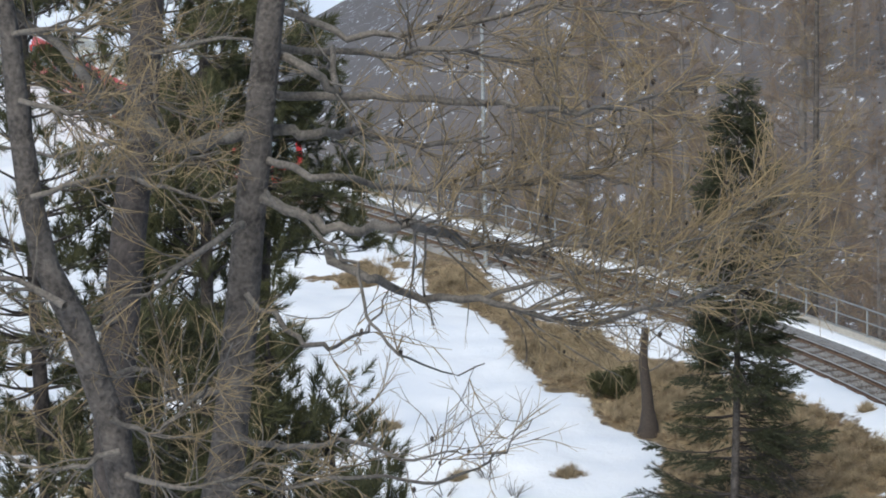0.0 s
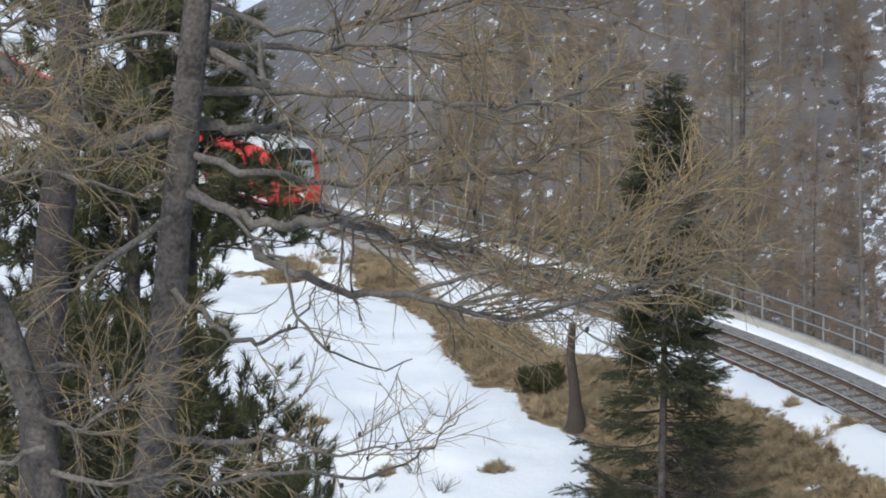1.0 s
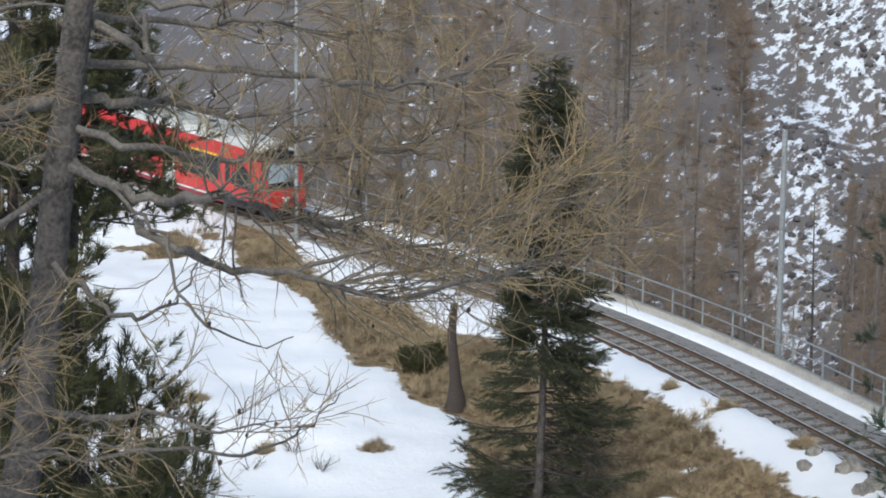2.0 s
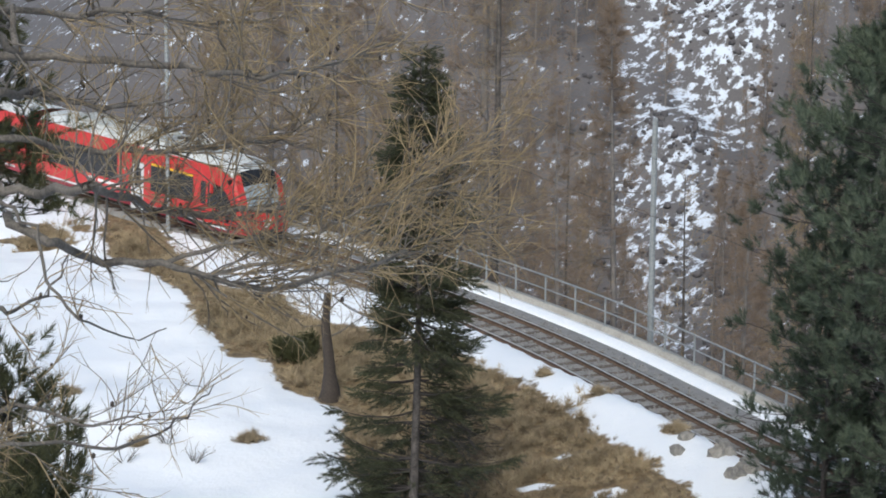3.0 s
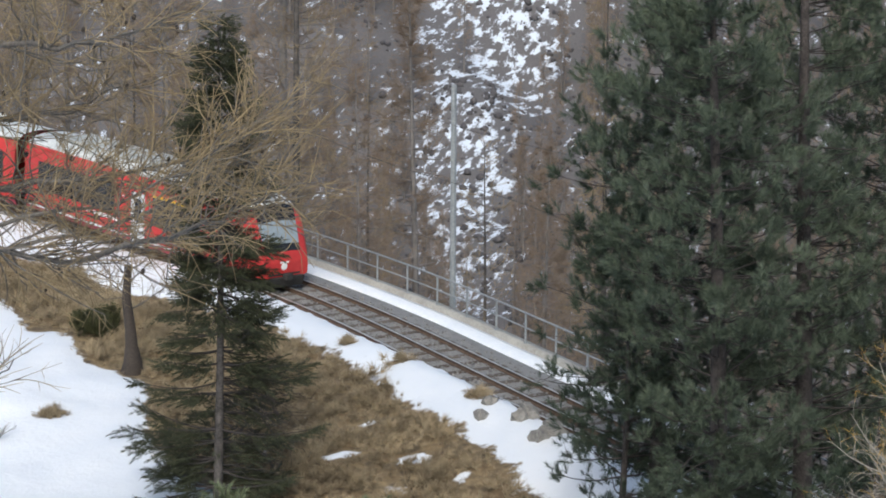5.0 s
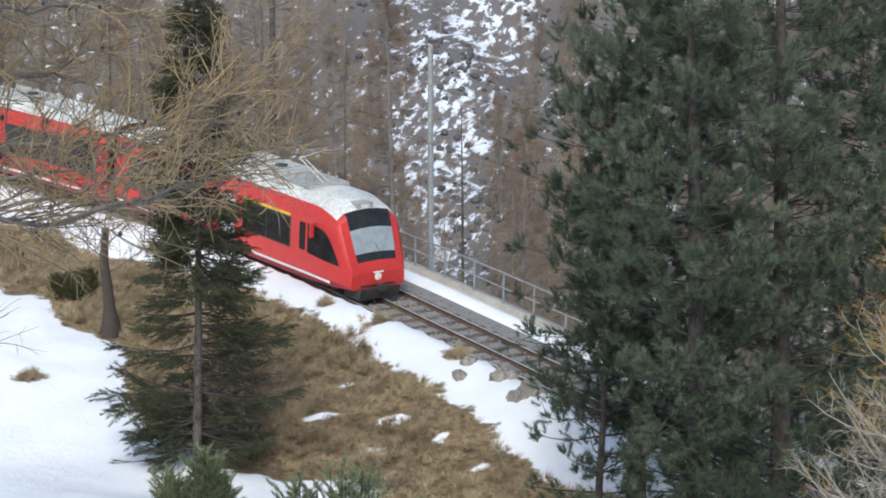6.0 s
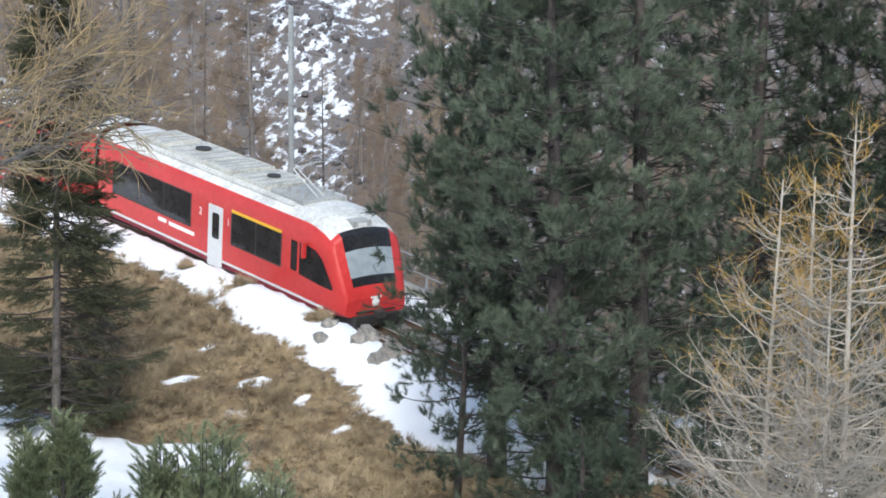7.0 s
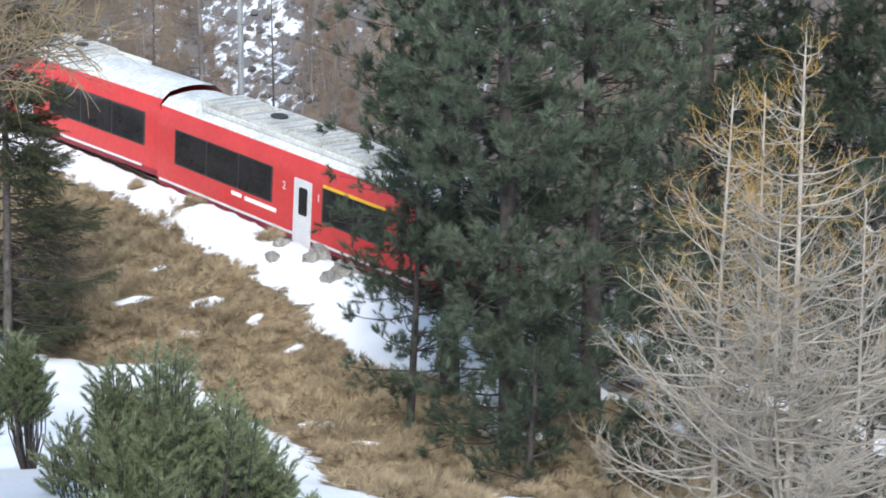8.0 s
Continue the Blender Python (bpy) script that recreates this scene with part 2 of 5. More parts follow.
class Tubes:
    """Many tapered tubes in one mesh."""

    def __init__(self, sides=4):
        self.v, self.f, self.n, self.sides = [], [], 0, sides

    def add(self, pts, r0, r1):
        k, n = self.sides, len(pts)
        P = np.array([tuple(p) for p in pts], float)
        T = np.gradient(P, axis=0)
        T /= np.linalg.norm(T, axis=1)[:, None] + 1e-9
        ref = np.array((0.31, 0.22, 0.92)) if abs(T[0][2]) < 0.8 else np.array((0.9, 0.3, 0.1))
        A = np.cross(T, ref)
        A /= np.linalg.norm(A, axis=1)[:, None] + 1e-9
        B = np.cross(T, A)
        R = np.linspace(r0, r1, n)[:, None]
        for j in range(k):
            w = 2 * math.pi * j / k
            self.v.append(P + R * (math.cos(w) * A + math.sin(w) * B))
        base = self.n
        for j in range(k):
            a, b = base + j * n, base + ((j + 1) % k) * n
            i = np.arange(n - 1)
            self.f.append(np.stack([a + i, b + i, b + i + 1, a + i + 1], 1))
        self.n += n * k

    def mesh(self, name, m):
        return mesh_of(name, np.concatenate(self.v), np.concatenate(self.f), m)


def frames(D, spin):
    """Turns that carry z to each of D, spun about it."""
    D = D / (np.linalg.norm(D, axis=1)[:, None] + 1e-9)
    ref = np.where(np.abs(D[:, 2:3]) < 0.9, np.array([[0, 0, 1.0]]), np.array([[1.0, 0, 0]]))
    A = np.cross(ref, D)
    A /= np.linalg.norm(A, axis=1)[:, None] + 1e-9
    B = np.cross(D, A)
    c, s = np.cos(spin)[:, None], np.sin(spin)[:, None]
    return np.stack([A * c + B * s, B * c - A * s, D], 2)


def scatter(name, kinds, P, D, size, m, rng):
    """One mesh of many small pieces: each of P gets one of the kinds, pointing along D."""
    P, D, size = np.asarray(P, float), np.asarray(D, float), np.asarray(size, float)
    pick = rng.integers(0, len(kinds), len(P))
    VS, FS, base = [], [], 0
    for k, (v, f) in enumerate(kinds):
        w = np.nonzero(pick == k)[0]
        if not len(w):
            continue
        M = frames(D[w], rng.uniform(0, 6.28, len(w))) * size[w][:, None, None]
        V = np.einsum("nij,vj->nvi", M, v) + P[w][:, None, :]
        F = f[None] + (np.arange(len(w)) * len(v))[:, None, None]
        VS.append(V.reshape(-1, 3))
        FS.append(F.reshape(-1, f.shape[1]) + base)
        base += len(w) * len(v)
    return mesh_of(name, np.concatenate(VS), np.concatenate(FS), m)


def tuft(rng, n, length, width, open_, along=0.5):
    """A shoot with needles all round it, along z; unit length."""
    v, f = [], []
    for i in range(n):
        h = along * (i / n) ** 0.9
        w = rng.uniform(0, 6.28)
        o = open_ * rng.uniform(0.6, 1.3) * (1 - 0.6 * i / n)
        d = np.array([math.cos(w) * math.sin(o), math.sin(w) * math.sin(o), math.cos(o)])
        side = np.cross(d, rng.normal(size=3))
        side /= np.linalg.norm(side)
        b = np.array([0, 0, h])
        l = length * rng.uniform(0.75, 1.15)
        v += [b - side * width / 2, b + side * width / 2, b + d * l + side * width * 0.2]
        f.append((len(v) - 3, len(v) - 2, len(v) - 1))
    return np.array(v), np.array(f)


def spray(rng, n, bend, r, kids):
    """A bare curved twig with side shoots, along z; unit length; three-sided."""
    t = Tubes(3)

    def run(p, d, length, r0, turn, steps):
        pts = [p]
        for i in range(steps):
            d = d + turn / steps
            d = d / np.linalg.norm(d)
            pts.append(pts[-1] + d * length / steps)
        t.add(pts, r0, r0 * 0.35)
        return pts

    turn = np.append(rng.normal(size=2) * bend, 0)
    main = run(np.zeros(3), np.array([0, 0, 1.0]), 1.0, r, turn, 4)
    for i in range(kids):
        k = rng.integers(1, 4)
        d = (main[k + 1] - main[k]) / 0.25
        d = d + rng.normal(size=3) * 0.55
        run(np.array(main[k]), d / np.linalg.norm(d), rng.uniform(0.25, 0.6), r * 0.7, rng.normal(size=3) * bend, 2)
    return np.concatenate(t.v), np.concatenate(t.f)


def polyline(p, d, length, steps, rng, wander=0.12, lift=0.0):
    """A wandering line from p; lift turns it up or down."""
    p, d = np.array(p, float), np.array(d, float)
    pts = [p]
    for i in range(steps):
        d = d + rng.normal(size=3) * wander + np.array([0, 0, lift / steps])
        d /= np.linalg.norm(d)
        pts.append(pts[-1] + d * length / steps)
    return pts


def along(pts, u):
    k = u * (len(pts) - 1)
    i = min(int(k), len(pts) - 2)
    a, b = np.array(pts[i]), np.array(pts[i + 1])
    return a + (b - a) * (k - i), (b - a) / (np.linalg.norm(b - a) + 1e-9)


def box(bm, x0, x1, y0, y1, z0, z1):
    m = Matrix.Translation(((x0 + x1) / 2, (y0 + y1) / 2, (z0 + z1) / 2)) @ Matrix.Diagonal((x1 - x0, y1 - y0, z1 - z0, 1))
    return bmesh.ops.create_cube(bm, size=1, matrix=m)["verts"]


def done(name, bm, *mats, bevel=0.0):
    if bevel:
        bmesh.ops.bevel(bm, geom=bm.edges[:], offset=bevel, segments=2, profile=0.7, affect="EDGES")
    me = bpy.data.meshes.new(name)
    bm.to_mesh(me)
    bm.free()
    for m in mats:
        me.materials.append(m)
    return me


def spot(az, d, up=None):
    """A place by bearing and distance from the view point; on the ground, or at a height."""
    a = radians(az)
    x, y = math.sin(a) * d, math.cos(a) * d
    return Vector((x, y, land(x, y) if up is None else up))


def sight(az, el, d):
    a = radians(az)
    return np.array([math.sin(a) * d, math.cos(a) * d, 15.0 + math.tan(radians(el)) * d])


# ---- the land ----
GRASS = [(-0.8, 92.5), (1.4, 88.1), (2.5, 81.1), (4.0, 78.6), (6.0, 74.1), (8.0, 71.8), (11.0, 66.0), (12.1, 63.5), (12.9, 60.2), (13.5, 58.3),
         (14.3, 54.6), (14.8, 51.7), (15.0, 49.9), (16.1, 49.8), (16.7, 47.0), (12.6, 34.0), (11.3, 38.4), (12.2, 44.8), (10.7, 52.9), (7.9, 53.8),
         (6.4, 56.7), (5.7, 60.6), (6.3, 64.9), (4.6, 66.6), (4.2, 70.3), (3.2, 70.4), (2.6, 73.4), (1.6, 80.4), (-0.8, 84.7)]
PATCHES = [(13.3, 62.6, 0.28), (14.7, 58.8, 0.3), (12.2, 65.0, 0.18), (-3.2, 86.7, 1.5), (0.3, 62.4, 0.25), (3.4, 62.0, 0.35), (-1.7, 66.5, 0.3), (-9.5, 60, 2.2),
           (-12, 66, 2.5), (-7, 74, 1.6), (9.5, 30.5, 0.8), (20.5, 41.0, 2.6), (18.5, 45.5, 1.8), (26, 38, 2.0), (24, 47, 2.4), (30, 44, 2.6), (6.5, 33, 1.2), (16.8, 40.0, 2.2), (19.0, 40.0, 2.2), (17.6, 42.4, 2.3), (15.6, 44.0, 1.6), (20.0, 36.5, 1.5)]
FLECKS = [(10.6, 57.2, 0.32), (11.6, 58.9, 0.28), (9.9, 60.4, 0.25), (12.3, 56.0, 0.35), (13.1, 54.2, 0.22), (11.5, 54.6, 0.4), (8.4, 58.0, 0.3), (9.2, 64.0, 0.22), (13.6, 52.4, 0.3), (7.0, 66.4, 0.24), (12.9, 47.6, 0.6), (13.6, 46.0, 0.55)]
GA = np.array(GRASS)
GB = np.roll(GA, -1, axis=0)


def snow_at(x, y):
    """How sure it is that snow lies here: over a half it does."""
    ax, ay = GA[:, 0], GA[:, 1]
    bx, by = GB[:, 0], GB[:, 1]
    cross = ((ay > y) != (by > y)) & (x < (bx - ax) * (y - ay) / (by - ay + 1e-9) + ax)
    inside = cross.sum() % 2 == 1
    u = np.clip(((x - ax) * (bx - ax) + (y - ay) * (by - ay)) / ((bx - ax) ** 2 + (by - ay) ** 2), 0, 1)
    d = np.sqrt(((ax + u * (bx - ax) - x) ** 2 + (ay + u * (by - ay) - y) ** 2).min())
    v = 0.5 + (-d if inside else d) * 0.5
    for px, py, r in PATCHES:
        v = min(v, 0.5 + 0.7 * (math.hypot((x - px) * 0.8, y - py) - r * (0.85 + 0.9 * noise.noise(Vector((x * 1.1, y * 0.8, px))))))
    for px, py, r in FLECKS:
        v = max(v, 0.58 - 0.9 * (math.hypot((x - px) * 0.5, (y - py) * 0.9) - 0.3 * r))
    s, q = near_track(x, y)
    if q < 0:
        v = min(v, 0.5 + 0.9 * (-q - 1.1))
    if q > 3.0:  # the valley side: scrub and patches of snow
        v = 0.40 + 0.25 * noise.noise(Vector((x * 0.12, y * 0.12, 4)))
    return min(max(v, 0.0), 1.0)


def build_ground():
    n1, n2 = 270, 370
    xs, ys = np.linspace(-40, 56, n1), np.linspace(-12, 140, n2)
    V, snow = [], []
    for y in ys:
        for x in xs:
            s = snow_at(x, y) if y > 20 else 1.0
            V.append((x, y, land(x, y) + (0.10 * smooth(0.4, 0.7, s))))
            snow.append(s)
    i, j = np.meshgrid(np.arange(n1 - 1), np.arange(n2 - 1))
    a = (j * n1 + i).ravel()
    me = mesh_of("ground", V, np.stack([a, a + 1, a + 1 + n1, a + n1], 1), ground_mat())
    layer = me.attributes.new("snow", "FLOAT", "POINT")
    layer.data.foreach_set("value", np.array(snow, np.float32))
    me.shade_smooth()
    tagged(new("ground", me), "hillside of old snow with bare patches of dry grass", "ground", kind="structure")
    # the valley floor, out to the horizon
    n = 64
    ring = [(4800 * math.cos(6.2832 * k / n), 4800 * math.sin(6.2832 * k / n), -72.0) for k in range(n)]
    bm = bmesh.new()
    bm.faces.new([bm.verts.new(p) for p in ring])
    tagged(new("ground_valley", done("valley", bm, slope_mat("valley_floor", 0.42, 0.5, 0.02))), "snowy valley floor far below", "ground", kind="structure")


def crest(az):
    return float(np.interp(az, [-30, -8, -5.6, -2.5, -0.5, 2, 6, 20, 60], [-9, -6.0, -4.6, -2.7, -1.75, 0.5, 6, 9, 8]))


def mountain_z(x, y):
    r, az = math.hypot(x, y), math.degrees(math.atan2(x, y))
    p = Vector((x * 0.012, y * 0.012, 0))
    z = -70 + 0.52 * (r - 185) + noise.noise(p) * 26 + noise.noise(p * 3.1) * 9 + noise.noise(p * 9) * 2.5
    top = 15 + 430 * math.tan(radians(crest(az))) + noise.noise(p * 4) * 3
    return min(z, top) if r > 200 else z


def gully(x, y):
    """A bare snowy gully runs down the far slope: one inside it, nought outside."""
    r, az = math.hypot(x, y), math.degrees(math.atan2(x, y))
    mid = 13.9 + 0.016 * (r - 270) + noise.noise(Vector((r * 0.02, az * 0.2, 0))) * 0.9
    wide = 1.1 + 0.013 * max(r - 250, 0)
    return smooth(215, 250, r) * (1 - smooth(wide * 0.6, wide * 1.5, abs(az - mid)))


def build_far():
    n1, n2 = 150, 110
    V = []
    for r in np.linspace(170, 620, n2):
        for az in np.linspace(-32, 66, n1):
            x, y = r * math.sin(radians(az)), r * math.cos(radians(az))
            V.append((x, y, mountain_z(x, y)))
    i, j = np.meshgrid(np.arange(n1 - 1), np.arange(n2 - 1))
    a = (j * n1 + i).ravel()
    F = np.stack([a, a + 1, a + 1 + n1, a + n1], 1)
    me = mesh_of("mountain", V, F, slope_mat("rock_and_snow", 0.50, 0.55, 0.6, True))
    layer = me.attributes.new("snow", "FLOAT", "POINT")
    layer.data.foreach_set("value", np.array([0.088 * gully(x, y) - 0.09 for x, y, z in V], np.float32))
    tagged(new("backdrop_mountain", me), "steep mountainside of dark rock and snow", "mountain", kind="structure")
    V = []
    for r in np.linspace(900, 2600, 60):
        for az in np.linspace(-60, 60, n1):
            x, y = r * math.sin(radians(az)), r * math.cos(radians(az))
            p = Vector((x * 0.004, y * 0.004, 5))
            V.append((x, y, -120 + 0.32 * (r - 900) + noise.noise(p) * 60 + noise.noise(p * 4) * 18))
    i, j = np.meshgrid(np.arange(n1 - 1), np.arange(59))
    a = (j * n1 + i).ravel()
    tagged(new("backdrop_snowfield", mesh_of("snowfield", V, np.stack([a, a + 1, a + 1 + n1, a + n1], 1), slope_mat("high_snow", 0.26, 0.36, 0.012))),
           "bright high snowfield across the valley", "mountain", kind="structure")


def build_gully_scrub():
    """Dark boulders and low scrub that break up the snow of the gully."""
    rng = np.random.default_rng(19)
    kinds = []
    for k in range(4):
        bm = bmesh.new()
        bmesh.ops.create_icosphere(bm, subdivisions=1, radius=1)
        for v in bm.verts:
            v.co *= 0.7 + 0.6 * noise.noise(v.co * 1.5 + Vector((k * 5, 3, 0)))
        kinds.append((np.array([tuple(v.co) for v in bm.verts]), np.array([[v.index for v in f.verts] for f in bm.faces])))
        bm.free()
    P, Z = [], []
    while len(P) < 2600:
        az, r = rng.uniform(10, 21), rng.uniform(215, 370)
        x, y = r * math.sin(radians(az)), r * math.cos(radians(az))
        if noise.noise(Vector((x * 0.09, y * 0.05, 2))) < rng.normal() * 0.25:
            continue
        P.append((x, y, mountain_z(x, y)))
        Z.append(rng.uniform(0.25, 0.9) ** 1.3)
    tagged(new("far_scrub", scatter("far_scrub", kinds, P, rng.normal(size=(len(P), 3)) * 0.4 + np.array([0, 0, 1.0]), Z, FAR_ROCK, rng)), "dark boulders and low scrub on the snowy gully", "scrub", kind="stuff")


def ribbon(name, sides_ups, s0, s1, step, m, closed=True, bend=None):
    """A band of constant section along the track."""
    S = np.arange(s0, s1 + 0.01, step)
    k = len(sides_ups)
    V = [tuple(on_track(s, a + (bend(s) if bend else 0.0), b)) for s in S for a, b in sides_ups]
    F = []
    for i in range(len(S) - 1):
        for j in range(k if closed else k - 1):
            j2 = (j + 1) % k
            F.append((i * k + j, i * k + j2, (i + 1) * k + j2, (i + 1) * k + j))
    return mesh_of(name, V, F, m)


def build_track():
    rng = np.random.default_rng(4)
    bed = tagged(new("ballast_bed", ribbon("ballast_bed", [(-2.2, -0.42), (-2.0, -0.17), (1.55, -0.15), (1.9, -0.3), (1.9, -1.0), (-2.2, -1.0)], -110, 34, 0.5, STONE)),
                 "grey stone ballast bed of the track", "track bed", kind="structure")
    track = thing("railway_track", "narrow-gauge track where worn rails converge on old sleepers", "track")
    for side in (-1.5, -0.5, 0.5):
        foot = [(side - 0.055, -0.14), (side + 0.055, -0.14), (side + 0.055, -0.125), (side + 0.012, -0.11), (side + 0.012, -0.04),
                (side + 0.033, -0.03), (side + 0.033, -0.012), (side - 0.033, -0.012), (side - 0.033, -0.03), (side - 0.012, -0.04), (side - 0.012, -0.11), (side - 0.055, -0.125)]
        swing = (lambda s: near_line(s) + 1.0) if side < -1 else None
        rail = child("rail", ribbon("rail", foot, -110, 34, 1.0, RUST, bend=swing), track, "rusty steel rail")
        child("running_surface", ribbon("running_surface", [(side - 0.03, -0.012), (side + 0.03, -0.012), (side + 0.026, 0.0), (side - 0.026, 0.0)], -110, 34, 1.0, SHINE, bend=swing), rail, "shiny worn rail head")
    bm = bmesh.new()
    box(bm, -0.11, 0.11, -1.92, 0.92, -0.26, -0.135)
    sl = done("sleeper", bm, SLEEPER, bevel=0.012)
    for i in range(170):
        s = -98 + 0.72 * i
        ob = child("sleeper", sl, track)
        a = heading(s)
        p = on_track(s, 0, rng.uniform(-0.015, 0.005))
        ob.matrix_basis = Matrix.Translation(p) @ Euler((0, math.atan(GRADE), a + rng.normal() * 0.015)).to_matrix().to_4x4()
    # loose stones
    P, D, Z = [], [], []
    for i in range(9000):
        s = rng.uniform(-55, 14)
        side = rng.choice([rng.uniform(-1.45, -0.55), rng.uniform(0.55, 1.95), rng.uniform(-0.45, 0.45)])
        P.append(tuple(on_track(s, side, -0.16 + rng.uniform(-0.02, 0.03) - (0.1 if abs(side) > 1.3 else 0))))
        D.append(rng.normal(size=3))
        Z.append(rng.uniform(0.035, 0.075))
    kinds = []
    for k in range(4):
        bm = bmesh.new()
        bmesh.ops.create_icosphere(bm, subdivisions=1, radius=1)
        for v in bm.verts:
            v.co *= 0.7 + 0.5 * noise.noise(v.co * 1.7 + Vector((k * 9, 0, 0)))
        bmesh.ops.triangulate(bm, faces=bm.faces[:])
        kinds.append((np.array([tuple(v.co) for v in bm.verts]), np.array([[v.index for v in f.verts] for f in bm.faces])))
        bm.free()
    tagged(new("ballast_stones", scatter("ballast_stones", kinds, P, D, Z, STONE, rng)), "loose grey ballast stones along the rails", "stones", kind="stuff")
    # path of snow, kerb wall
    tagged(new("snow_strip", ribbon("snow_strip", [(1.62, -0.2), (1.75, -0.13), (2.1, -0.09), (2.36, -0.12), (2.36, -0.5), (1.62, -0.5)], -100, 30, 0.5, SNOW_CLEAN)),
           "strip of snow between the ballast and the wall", "snow", kind="structure")
    tagged(new("wall_valley", ribbon("wall_valley", [(2.36, 0.02), (2.75, 0.02), (2.75, -4.5), (2.36, -4.5)], -100, 30, 0.5, CONCRETE)),
           "low concrete retaining wall along the track", "wall", kind="structure")


def build_fence():
    fence = thing("railing", "galvanised steel tube railing on the retaining wall", "railing")
    bm = bmesh.new()
    bmesh.ops.create_cone(bm, cap_ends=True, segments=10, radius1=0.034, radius2=0.034, depth=0.98, matrix=Matrix.Translation((0, 0, 0.49)))
    box(bm, -0.07, 0.07, -0.07, 0.07, 0.0, 0.02)
    post = done("post", bm, STEEL)
    for i in range(52):
        ob = child("post", post, fence)
        ob.location = on_track(-68 + 1.65 * i, 2.55, 0.015)
    for h, r in ((0.96, 0.03), (0.50, 0.024)):
        t = Tubes(8)
        t.add([on_track(s, 2.55, h) for s in np.arange(-69, 18, 1.0)], r, r)
        child("rail_tube", t.mesh("rail_tube", STEEL), fence)


def build_masts():
    def mast(s, side, height, r, label):
        p = on_track(s, side, -0.5)
        m = thing("catenary_mast", label, "mast", p)
        t = Tubes(12)
        t.add([(0, 0, 0), (0, 0, height * 0.5), (0, 0, height)], r, r * 0.82)
        child("pole", t.mesh("pole", STEEL), m)
        bm = bmesh.new()
        bmesh.ops.create_cone(bm, cap_ends=True, segments=12, radius1=r * 0.9, radius2=r * 0.5, depth=0.06, matrix=Matrix.Translation((0, 0, height + 0.03)))
        child("cap", done("cap", bm, STEEL), m)
        bm = bmesh.new()
        bmesh.ops.create_cone(bm, cap_ends=True, segments=14, radius1=r * 2.4, radius2=r * 2.0, depth=0.4, matrix=Matrix.Translation((0, 0, 0.1)))
        child("footing", done("footing", bm, CONCRETE), m, "round concrete footing")
        return p

    a = mast(-8.6, 3.15, 7.6, 0.105, "slim grey steel catenary mast beside the railing")
    b = mast(-29.8, -2.3, 9.6, 0.085, "slim grey steel mast beside the track")
    w = thing("overhead_wire", "thin overhead contact wires above the track", "wire")
    for side, h in ((0.0, 5.0), (2.9, 5.9)):
        t = Tubes(4)
        t.add([on_track(s, side, h + 0.25 * math.cos(s * 0.21) ** 2) for s in np.arange(-100, 30, 2.0)], 0.007, 0.007)
        child("wire", t.mesh("wire", BLACK), w)
    # trail signpost
    p = spot(-9.17, 66)
    sp = thing("trail_signpost", "grey trail signpost with yellow pointer boards", "signpost", p)
    t = Tubes(8)
    t.add([(0, 0, 0), (0, 0, 3.4)], 0.06, 0.06)
    child("post", t.mesh("signpost", STEEL), sp)
    for x, z, l in ((-1.1, 3.1, 0.55), (-0.62, 2.15, 0.6), (-1.6, 2.1, 0.4)):
        bm = bmesh.new()
        bm.faces.new([bm.verts.new(c) for c in ((x, -0.08, z), (x + l, -0.08, z), (x + l, -0.08, z + 0.3), (x, -0.08, z + 0.3), (x - 0.15, -0.08, z + 0.15))])
        bmesh.ops.solidify(bm, geom=bm.faces[:], thickness=0.02)
        child("pointer_board", done("pointer_board", bm, YELLOW), sp, "yellow pointer board")
    t = Tubes(6)
    t.add([(0, -0.07, 3.2), (-1.6, -0.07, 3.2)], 0.02, 0.02)
    t.add([(0, -0.07, 2.3), (-1.8, -0.07, 2.3)], 0.02, 0.02)
    child("bracket", t.mesh("bracket", STEEL), sp)


SNOW_CLEAN = mat("packed_snow", (0.80, 0.83, 0.88), (0.90, 0.91, 0.93), 0.85, 1.2, 0.4)
build_ground()
build_far()
build_gully_scrub()
build_track()
build_fence()
build_masts()


